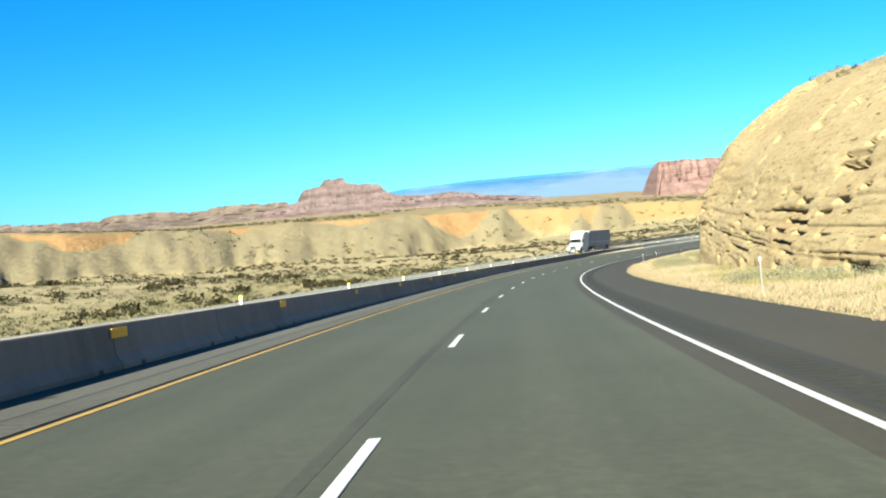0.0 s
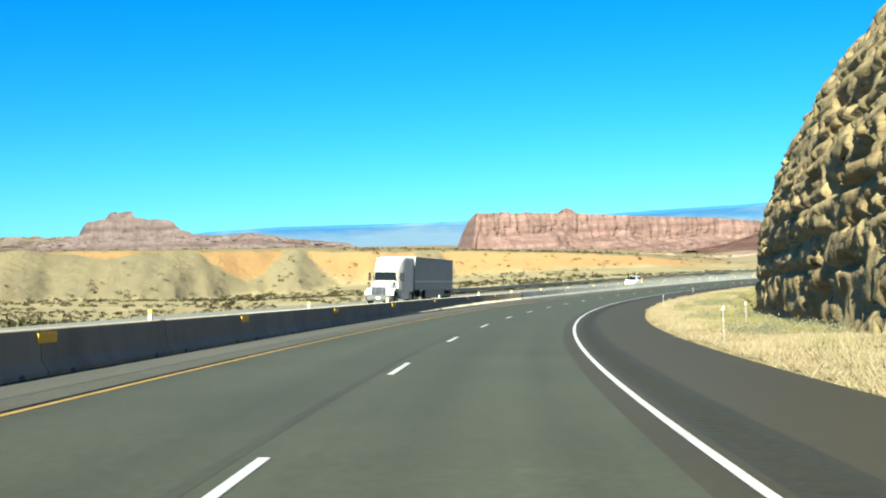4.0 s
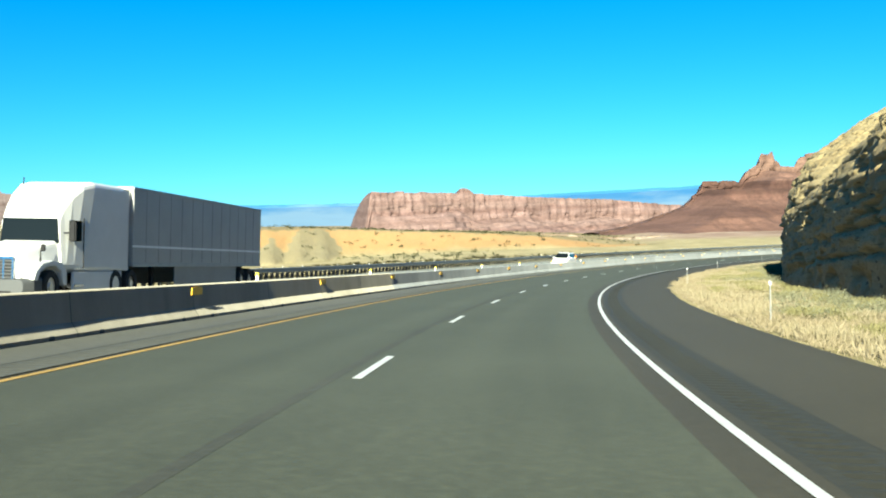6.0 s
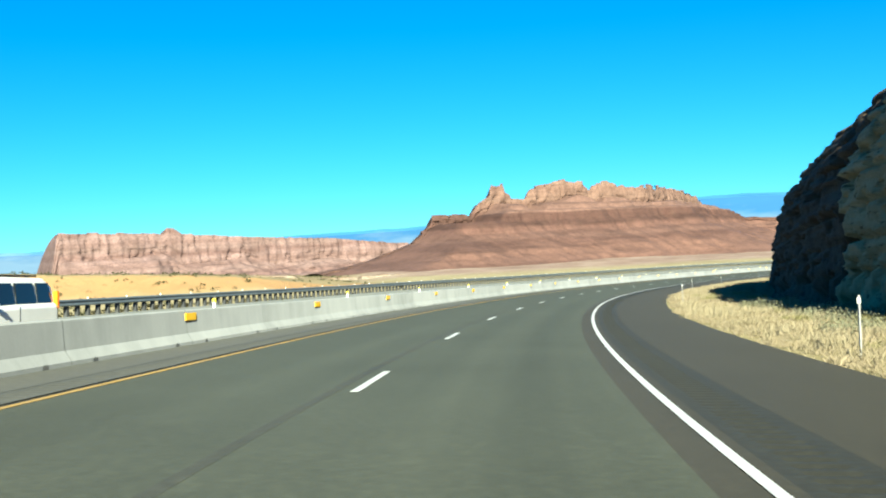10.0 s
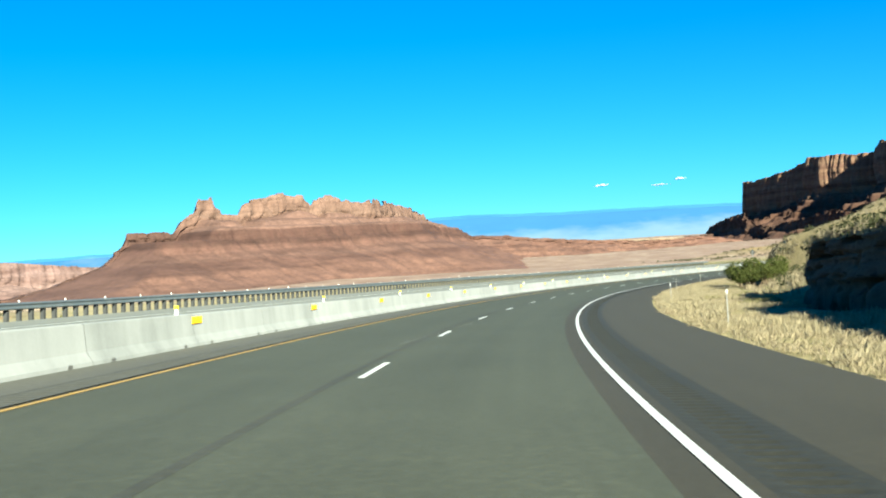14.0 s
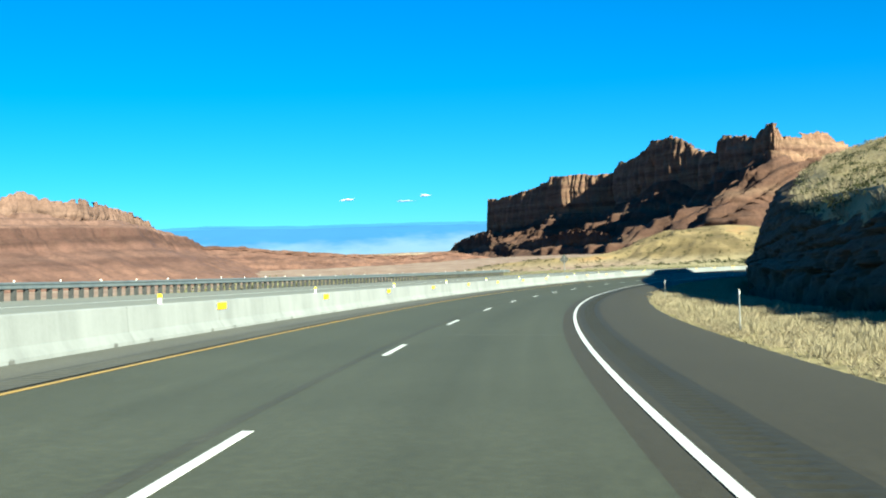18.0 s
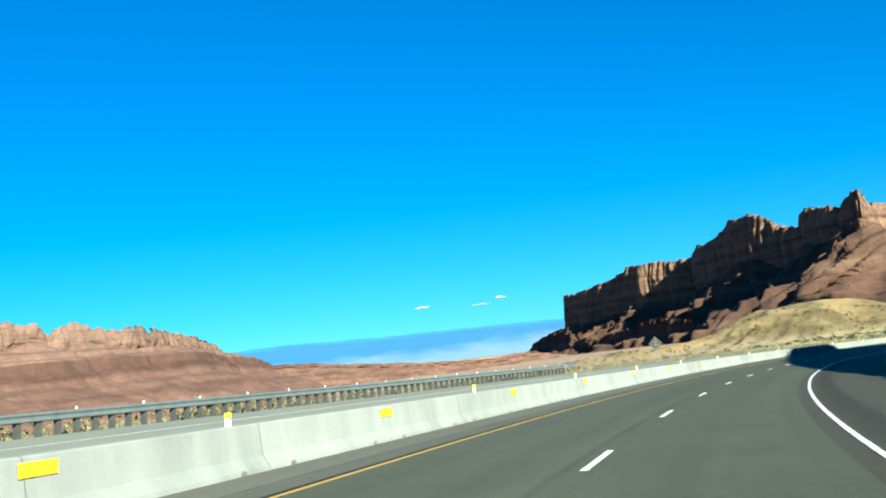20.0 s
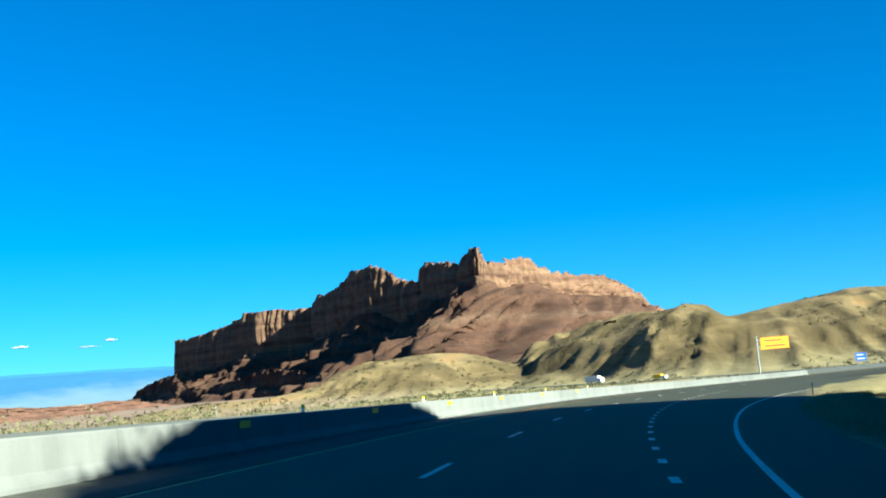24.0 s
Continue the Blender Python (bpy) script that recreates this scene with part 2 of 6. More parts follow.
def cut_rock(name, dark, mid, pale, rust):
    """Bedded sandstone: thin beds that wander, pale and rusty in turn, with broad stains and grain; it follows the rock's own beds."""
    m = material(name, mid, 0.95)
    uv = node(m, "ShaderNodeSeparateXYZ")
    wire(m, node(m, "ShaderNodeUVMap").outputs[0], uv.inputs[0])
    at = node(m, "ShaderNodeCombineXYZ")
    wire(m, uv.outputs[0], at.inputs[0])
    wire(m, uv.outputs[1], at.inputs[2])

    def bedded(scale, detail, rough, stretch):
        mp = node(m, "ShaderNodeMapping")
        mp.inputs["Scale"].default_value = stretch
        wire(m, at.outputs[0], mp.inputs[0])
        n = node(m, "ShaderNodeTexNoise", Scale=scale, Detail=detail, Roughness=rough)
        wire(m, mp.outputs[0], n.inputs["Vector"])
        return n.outputs["Fac"]

    bed = bedded(0.5, 8.0, 0.68, (0.5, 1, 4.5))
    broad = bedded(0.12, 5.0, 0.62, (1, 1, 1.8))
    slots = bedded(1.1, 3.0, 0.6, (0.6, 1, 3.6))
    grain = noise_of(m, 5.0, 6.0, 0.75)
    pits = bedded(1.6, 6.0, 0.72, (0.8, 1, 1.8))
    col = ramp(m, bed, ((0.28, dark), (0.4, mid), (0.52, pale), (0.62, mid), (0.74, pale)))
    col = mix(m, ramp(m, broad, ((0.45, (0, 0, 0)), (0.7, (0.65, 0.65, 0.65)))), col, rust)
    col = mix(m, 0.5, col, ramp(m, grain, ((0.3, (0.55, 0.55, 0.55)), (0.65, (1, 1, 1)))), "MULTIPLY")
    col = mix(m, 0.55, col, ramp(m, pits, ((0.34, (0.4, 0.38, 0.35)), (0.46, (1, 1, 1)))), "MULTIPLY")
    # shade inside small undercut slots, put into the colour
    col = mix(m, 0.8, col, ramp(m, slots, ((0.35, (0.2, 0.18, 0.15)), (0.4, (1, 1, 1)))), "MULTIPLY")
    lift = arith(m, "ADD", bed, arith(m, "ADD", arith(m, "MULTIPLY", pits, 0.5), arith(m, "MULTIPLY", grain, 0.3)))
    return finish(m, col, lift, 0.8, 0.09)


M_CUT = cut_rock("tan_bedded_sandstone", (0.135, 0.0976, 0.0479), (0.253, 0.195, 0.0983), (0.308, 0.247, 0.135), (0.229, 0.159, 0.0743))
# Sandstone with shade put into its colour, for the stretches the sun misses.
M_SHADECUT = cut_rock("shade_dark_sandstone", (0.035, 0.0238, 0.0154), (0.0595, 0.042, 0.0266), (0.0735, 0.0546, 0.035), (0.049, 0.0315, 0.0196))

M_RED = banded("red_mesa_sandstone", ((0.0, (0.068, 0.031, 0.0265)), (0.04, (0.074, 0.035, 0.03)), (0.055, (0.191, 0.107, 0.0871)), (0.2, (0.177, 0.0993, 0.0813)), (0.45, (0.166, 0.0886, 0.0711)), (0.7, (0.155, 0.0805, 0.0639)),
                                        (0.78, (0.121, 0.0604, 0.0494)), (0.82, (0.146, 0.0778, 0.0639)), (0.9, (0.127, 0.0631, 0.0523)), (0.93, (0.062, 0.029, 0.025)), (1.0, (0.068, 0.031, 0.0265))), 100.0, 0.05, 1.2, 0.3, 0.2)
M_PINK = banded("pale_pink_mesa_sandstone", ((0.0, (0.188, 0.119, 0.113)), (0.3, (0.237, 0.159, 0.155)), (0.5, (0.165, 0.1, 0.096)), (0.75, (0.228, 0.155, 0.149)), (1.0, (0.188, 0.119, 0.113))), 24.0, 0.6, 1.5, 0.2, 0.07, 0.25)
M_MAUVE = banded("mauve_butte_sandstone", ((0.0, (0.12, 0.0948, 0.101)), (0.3, (0.15, 0.127, 0.137)), (0.5, (0.0781, 0.0596, 0.065)), (0.75, (0.145, 0.123, 0.132)), (1.0, (0.12, 0.0948, 0.101))), 24.0, 0.6, 1.5, 0.2, 0.07, 0.25)
M_FARROCK = banded("far_mauve_sandstone", ((0.0, (0.06, 0.0508, 0.0531)), (0.5, (0.0923, 0.0785, 0.0762)), (1.0, (0.06, 0.0508, 0.0531))), 40.0, 0.6, 1.0, 0.03, 0.02)
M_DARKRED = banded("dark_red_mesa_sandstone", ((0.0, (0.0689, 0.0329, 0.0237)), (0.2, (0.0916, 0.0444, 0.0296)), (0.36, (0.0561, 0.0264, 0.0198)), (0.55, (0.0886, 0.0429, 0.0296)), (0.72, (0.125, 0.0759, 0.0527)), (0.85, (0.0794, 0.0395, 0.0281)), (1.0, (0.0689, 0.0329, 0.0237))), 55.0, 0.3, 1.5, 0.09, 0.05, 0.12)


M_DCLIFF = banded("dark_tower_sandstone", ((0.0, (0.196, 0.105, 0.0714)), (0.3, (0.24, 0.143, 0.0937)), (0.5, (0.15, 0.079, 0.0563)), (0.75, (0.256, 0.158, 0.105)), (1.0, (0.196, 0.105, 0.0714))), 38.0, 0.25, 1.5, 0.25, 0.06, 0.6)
M_TOWER = banded("pale_tower_sandstone", ((0.0, (0.075, 0.0366, 0.0309)), (0.055, (0.0823, 0.0414, 0.0352)), (0.075, (0.164, 0.0942, 0.0755)), (0.14, (0.145, 0.0826, 0.0655)), (0.17, (0.191, 0.118, 0.0942)), (0.28, (0.18, 0.106, 0.0843)), (0.33, (0.206, 0.132, 0.107)),
                                            (0.38, (0.181, 0.111, 0.088)), (0.45, (0.145, 0.0803, 0.0629)), (0.95, (0.0906, 0.0449, 0.0378)), (1.0, (0.075, 0.0366, 0.0309))), 100.0, 0.04, 1.2, 0.35, 0.25)
M_CREAM = banded("cream_bedded_clay", ((0.0, (0.238, 0.194, 0.153)), (0.3, (0.205, 0.142, 0.103)), (0.55, (0.261, 0.222, 0.185)), (0.8, (0.171, 0.114, 0.0831)), (1.0, (0.238, 0.194, 0.153))), 9.0, 0.5, 1.0, 0.3, 0.05)
M_SLOPE = speckled("grassy_rock_slope", (0.142, 0.114, 0.0553), (0.261, 0.207, 0.109), 0.35, 0.95, 0.7, 0.15, 5.0)


# Aerial haze put into the base colour: pale at the foot, bluer towards the crest.
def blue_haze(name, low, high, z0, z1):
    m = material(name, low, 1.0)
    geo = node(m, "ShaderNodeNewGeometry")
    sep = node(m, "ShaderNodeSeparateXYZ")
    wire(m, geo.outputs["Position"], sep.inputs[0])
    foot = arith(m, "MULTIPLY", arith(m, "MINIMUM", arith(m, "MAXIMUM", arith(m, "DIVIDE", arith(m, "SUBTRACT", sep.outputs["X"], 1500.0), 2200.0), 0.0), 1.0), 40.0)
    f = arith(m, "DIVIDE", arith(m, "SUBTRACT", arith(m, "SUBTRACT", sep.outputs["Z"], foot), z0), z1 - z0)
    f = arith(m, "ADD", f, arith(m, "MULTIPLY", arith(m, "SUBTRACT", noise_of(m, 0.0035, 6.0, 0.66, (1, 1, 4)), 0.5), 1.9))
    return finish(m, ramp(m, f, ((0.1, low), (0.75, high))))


M_HAZE = blue_haze("haze_tinted_range", (0.085, 0.15, 0.225), (0.021, 0.096, 0.21), -50, 30)


def soil():
    """Desert ground: dry grass, sage flats, grey-green badland clay with orange beds, by the ground's own zones."""
    m = material("desert_ground", (0.3, 0.25, 0.15), 1.0, matte=0.25)
    zone = node(m, "ShaderNodeVertexColor")
    zone.layer_name = "zone"
    sep = node(m, "ShaderNodeSeparateColor")
    wire(m, zone.outputs[0], sep.inputs[0])
    patch = noise_of(m, 0.06, 6.0, 0.65)
    fine = noise_of(m, 0.9, 5.0, 0.7)
    flat = ramp(m, arith(m, "ADD", arith(m, "MULTIPLY", patch, 0.6), arith(m, "MULTIPLY", fine, 0.4)),
                ((0.35, (0.101, 0.0902, 0.0506)), (0.5, (0.178, 0.151, 0.0839)), (0.62, (0.235, 0.198, 0.118))))
    geo = node(m, "ShaderNodeNewGeometry")
    pos = node(m, "ShaderNodeSeparateXYZ")
    wire(m, geo.outputs["Position"], pos.inputs[0])
    bed = arith(m, "ADD", zone.outputs["Alpha"], arith(m, "MULTIPLY", arith(m, "SUBTRACT", noise_of(m, 0.014, 5.0, 0.6), 0.5), 0.3))
    bed = arith(m, "ADD", bed, arith(m, "MULTIPLY", arith(m, "SUBTRACT", noise_of(m, 0.06, 4.0, 0.6, (1, 1, 6)), 0.5), 0.3))
    clay = ramp(m, bed, ((0.05, (0.15, 0.13, 0.08)), (0.36, (0.158, 0.13, 0.076)), (0.5, (0.196, 0.146, 0.076)), (0.66, (0.238, 0.142, 0.064)), (0.78, (0.228, 0.142, 0.068)), (0.86, (0.172, 0.128, 0.066)), (0.99, (0.086, 0.064, 0.032))))
    clay = mix(m, 0.3, clay, ramp(m, fine, ((0.3, (0.45, 0.45, 0.45)), (0.7, (1, 1, 1)))), "MULTIPLY")
    red = ramp(m, arith(m, "ADD", arith(m, "MULTIPLY", patch, 0.5), arith(m, "MULTIPLY", noise_of(m, 0.02, 7.0, 0.7), 0.5)), ((0.38, (0.1, 0.066, 0.052)), (0.5, (0.155, 0.108, 0.086)), (0.6, (0.205, 0.158, 0.127))))
    col = mix(m, sep.outputs[0], flat, clay)
    col = mix(m, sep.outputs[2], col, red)
    col = mix(m, sep.outputs[1], col, ramp(m, fine, ((0.35, (0.11, 0.0923, 0.0421)), (0.65, (0.21, 0.178, 0.0923)))))
    mid = noise_of(m, 0.13, 7.0, 0.68)
    relief = arith(m, "ADD", arith(m, "MULTIPLY", fine, 0.1), arith(m, "MULTIPLY", mid, arith(m, "ADD", arith(m, "MULTIPLY", sep.outputs[0], 0.9), 0.12)))
    return finish(m, col, relief, 0.9, 1.7)


M_SOIL = soil()


# ---- mesh helpers ----
def mesh_of(name, verts, faces, mat, uv=None, shade=False):
    me = bpy.data.meshes.new(name)
    verts = np.asarray(verts, float)
    if isinstance(faces, np.ndarray):
        n, k = faces.shape
        me.vertices.add(len(verts))
        me.vertices.foreach_set("co", verts.ravel())
        me.loops.add(n * k)
        me.loops.foreach_set("vertex_index", faces.ravel().astype(np.int32))
        me.polygons.add(n)
        me.polygons.foreach_set("loop_start", np.arange(0, n * k, k, dtype=np.int32))
        me.update(calc_edges=True)
    else:
        me.from_pydata([tuple(v) for v in verts], [], faces)
    if uv is not None:
        layer = me.uv_layers.new(name="UVMap")
        idx = np.empty(len(me.loops), np.int32)
        me.loops.foreach_get("vertex_index", idx)
        layer.data.foreach_set("uv", np.asarray(uv, np.float32)[idx].ravel())
    if mat is not None:
        me.materials.append(mat)
    if shade:
        me.polygons.foreach_set("use_smooth", np.ones(len(me.polygons), bool))
    me.update()
    return me


def grid_faces(n, m):
    i, j = np.meshgrid(np.arange(n - 1), np.arange(m - 1), indexing="ij")
    a = (i * m + j).ravel()
    return np.stack([a, a + m, a + m + 1, a + 1], -1)


def structure(name, me, label, category="road"):
    return tagged(new(name, me), label, category, kind="structure")


def strip(name, profile, s_from, s_to, step, mat, label, category="road", parent=None):
    """A band along the road with a cross-section of (metres to the right, height)."""
    sv = np.arange(s_from, s_to + step / 2, step)
    o = np.array([p[0] for p in profile])
    h = np.array([p[1] for p in profile])
    v = at_road(sv[:, None], o[None], h[None]).reshape(-1, 3)
    uv = np.stack([np.broadcast_to(o, (len(sv), len(o))), np.broadcast_to(sv[:, None], (len(sv), len(o)))], -1).reshape(-1, 2)
    f = grid_faces(len(sv), len(o))[:, ::-1]
    ob = new(name, mesh_of(name, v, f.copy(), mat, uv))
    if parent is not None:
        ob.parent = parent
        return ob
    return tagged(ob, label, category, kind="structure")


def part(name, bm, mat, parent, label=""):
    me = bpy.data.meshes.new(name)
    bm.to_mesh(me)
    bm.free()
    if mat is not None:
        me.materials.append(mat)
    ob = new(name, me)
    ob.parent = parent
    return tagged(ob, label)


def share(name, me, parent, m):
    """Another object on the same mesh, as a part of parent."""
    ob = new(name, me)
    ob.parent = parent
    ob.matrix_basis = m
    return ob


def thing(name, m, label, category, group=""):
    return_ob = new(name)
    return_ob.empty_display_size = 0.3
    return_ob.matrix_basis = m
    return tagged(return_ob, label, category, group)


def box(bm, x0, y0, z0, x1, y1, z1, bevel=0.0):
    vs = [bm.verts.new(p) for p in ((x0, y0, z0), (x1, y0, z0), (x1, y1, z0), (x0, y1, z0), (x0, y0, z1), (x1, y0, z1), (x1, y1, z1), (x0, y1, z1))]
    fs = [bm.faces.new([vs[k] for k in q]) for q in ((3, 2, 1, 0), (4, 5, 6, 7), (0, 1, 5, 4), (1, 2, 6, 5), (2, 3, 7, 6), (3, 0, 4, 7))]
    if bevel:
        es = list({e for f in fs for e in f.edges})
        bmesh.ops.bevel(bm, geom=es, offset=bevel, segments=2, affect="EDGES")
    return bm


def boxed(*a, **k):
    return box(bmesh.new(), *a, **k)


def cyl(bm, radius, length, m, seg=20, radius2=None):
    bmesh.ops.create_cone(bm, cap_ends=True, segments=seg, radius1=radius, radius2=radius if radius2 is None else radius2, depth=length, matrix=m)
    return bm


def prism(outline, y0, y1, bevel=0.0):
    """An outline of (x, z) drawn out along y."""
    bm = bmesh.new()
    a = [bm.verts.new((x, y0, z)) for x, z in outline]
    b = [bm.verts.new((x, y1, z)) for x, z in outline]
    n = len(a)
    bm.faces.new(a)
    bm.faces.new(b[::-1])
    for k in range(n):
        bm.faces.new((a[k], b[k], b[(k + 1) % n], a[(k + 1) % n]))
    bmesh.ops.recalc_face_normals(bm, faces=bm.faces)
    if bevel:
        bmesh.ops.bevel(bm, geom=list(bm.edges), offset=bevel, segments=2, affect="EDGES")
    return bm


def side_prism(outline, x0, x1, bevel=0.0):
    """An outline of (y, z) drawn out along x."""
    bm = prism(outline, x0, x1, bevel)
    bmesh.ops.transform(bm, matrix=Matrix(((0, 1, 0, 0), (1, 0, 0, 0), (0, 0, 1, 0), (0, 0, 0, 1))), verts=bm.verts)
    bmesh.ops.recalc_face_normals(bm, faces=bm.faces)
    return bm

# ---- the ground: one sheet to the horizon ----
PLAIN = ((-60, 100, -5), (-208, 461, -21), (-127, 490, -29), (-36, 505, -33), (30, 506, -35), (0, 615, -38), (126, 601, -36), (46, 694, -38),
         (250, 730, -36), (322, 917, -42), (560, 970, -42), (673, 1132, -46), (907, 900, -47), (740, 786, -43), (848, 577, -42),
         (1058, 476, -41), (1300, 476, -44), (-500, 1100, -22), (-1000, 2200, -30), (0, 1300, -32), (200, 1300, -40), (1300, 2300, -60),
         (3000, 3000, -30), (2500, 1500, -50), (300, 2600, -80), (700, 3700, -100), (-800, 3800, -80), (500, 480, -37), (600, 300, -36), (-300, -300, 10))


# how far the clay fans climb the badland wall, by bearing
FAN_AZ = (-20, -16, -12, -9, -7.6, -6.4, -5.5, -4.9, -4.3, -3.4, -2.2, -0.1, 1.9, 3, 4, 5, 6.2, 8, 9.5, 11, 12.6, 14, 15.5, 18, 19.5, 22, 24, 26)
FAN_UP = (0.35, 0.3, 0.35, 0.3, 0.5, 0.98, 0.98, 0.65, 0.9, 0.4, 0.45, 1.04, 0.6, 0.7, 0.95, 1.02, 0.96, 0.84, 0.92, 1.04, 0.98, 0.86, 1.02, 1.04, 0.84, 0.72, 0.9, 1.02)


def cut_scale(s):
    """Height of the hill inside the bend, relative to its highest stretch."""
    return np.interp(s, (-60, 30, 100, 125, 145, 160, 180, 200, 225, 250, 275, 300, 330, 385, 430, 480, 530, 560, 590, 620, 655, 664, 676, 684, 691, 702, 740, 770),
                     (0.44, 0.48, 0.87, 1.0, 1.07, 1.14, 1.13, 1.02, 0.85, 0.7, 0.64, 1.0, 0.86, 0.66, 0.5, 0.36, 0.39, 0.45, 0.55, 0.77, 0.98, 1.08, 1.07, 0.96, 0.88, 0.84, 0.4, 0.0))


def cut_foot(s):
    """Metres to the right of the lane dashes where the rock face begins."""
    return np.interp(s, (-60, 150, 200, 255, 300, 400, 450, 485, 530, 560, 640, 700, 760), (14.4, 14.2, 15.0, 15.7, 14.5, 14.4, 14.6, 14.8, 14.6, 14.2, 14.0, 14.6, 20.0))


CUT_O = (0, 0.3, 0.7, 1.3, 2.2, 4.2, 8.6, 13.0, 20.0, 30.0, 66.0, 140.0, 300.0)
CUT_H = (0, 2.0, 3.6, 6.9, 9.8, 12.9, 16.2, 18.9, 20.6, 23.0, 27.5, 31.0, 31.0)
GULLY_H = (0, 0.1, 0.2, 0.4, 0.7, 1.4, 2.9, 4.3, 6.6, 10.0, 21.0, 30.0, 30.0)
FLAT_H = (0, 3.6, 4.2, 4.8, 7.5, 13.4, 16.5, 17.5, 19.4, 20.6, 28.5, 34.0, 34.0)
LOW_H = (0, 3.2, 5.6, 7.3, 8.6, 11.9, 14.0, 17.0, 19.3, 22.2, 22.9, 25.0, 25.0)

DOME_H = (0, 0.8, 1.8, 3.4, 5.4, 9.4, 14.0, 17.0, 19.3, 22.2, 22.9, 25.0, 25.0)
WALL_S = 512.0


def cut_height(u, s):
    """Height of the hill at u metres behind the foot of the face."""
    deep = smooth(30, 100, u)
    flat = np.maximum(1 - smooth(132, 158, s), smooth(530, 570, s)) * (1 - deep)
    cut = (np.interp(u, CUT_O, CUT_H) * (1 - flat) + np.interp(u, CUT_O, FLAT_H) * flat) * (cut_scale(s) * (1 - deep) + 0.8 * deep)
    near = 1 - smooth(132, 158, s)
    dome = 1 - smooth(104, 134, s)
    cut = cut * (1 - near) + (np.interp(u, CUT_O, LOW_H) * (1 - dome) + np.interp(u, CUT_O, DOME_H) * dome) * cut_scale(s) * near
    return np.minimum(cut, hillside(u, s))


def hillside(u, s):
    """The uncut ground between the two cuts: a gully, with the flanks of both hills coming down to it; far above the cuts elsewhere."""
    low = np.interp(u, CUT_O, GULLY_H)
    return np.maximum(np.maximum(low, np.maximum(0.306 * (438.0 - s), np.clip(0.5 * (457.0 - s), -9, 3)) + 0.19 * u), np.minimum(0.443 * (s - 479.6) + 0.232 * u, np.maximum(0.75 * (s - WALL_S) + 0.85 * u, 0)))


def nearest(x, y):
    """Metres along the road, to its right and away from it, of places in plan."""
    flat_x, flat_y = x.ravel(), y.ravel()
    s, o, d = np.empty(flat_x.size), np.empty(flat_x.size), np.empty(flat_x.size)
    cx, cy = r_x[::4], r_y[::4]
    for a in range(0, flat_x.size, 20000):
        px, py = flat_x[a:a + 20000], flat_y[a:a + 20000]
        k = ((px[:, None] - cx) ** 2 + (py[:, None] - cy) ** 2).argmin(1) * 4
        dx, dy, yw = px - r_x[k], py - r_y[k], r_yaw[k]
        al = -dx * np.sin(yw) + dy * np.cos(yw)
        kk = np.clip(k + np.round(al), 0, len(ss) - 1).astype(int)
        dx, dy, yw = px - r_x[kk], py - r_y[kk], r_yaw[kk]
        s[a:a + 20000] = ss[kk] + (-dx * np.sin(yw) + dy * np.cos(yw))
        o[a:a + 20000] = dx * np.cos(yw) + dy * np.sin(yw)
        d[a:a + 20000] = np.hypot(dx, dy)
    return s.reshape(x.shape), o.reshape(x.shape), d.reshape(x.shape)


def mound(x, y, cx, cy, rx, ry, turn, height, flat=1.0):
    c, s_ = math.cos(radians(turn)), math.sin(radians(turn))
    u, v = ((x - cx) * c + (y - cy) * s_) / rx, (-(x - cx) * s_ + (y - cy) * c) / ry
    r = np.hypot(u, v) + 0.22 * fbm(x / 90, y / 90, 31, 3) + 0.10 * np.abs(vnoise(x / 16, y / 16, 77))
    th = np.arctan2(v, u)
    r = r * (1 + 0.16 * np.abs(vnoise(th * 7, r * 1.4, 78)) + 0.07 * np.abs(vnoise(th * 19, r * 3, 79)))
    return height * (1 - smooth(0.15, 1.0, r ** flat))


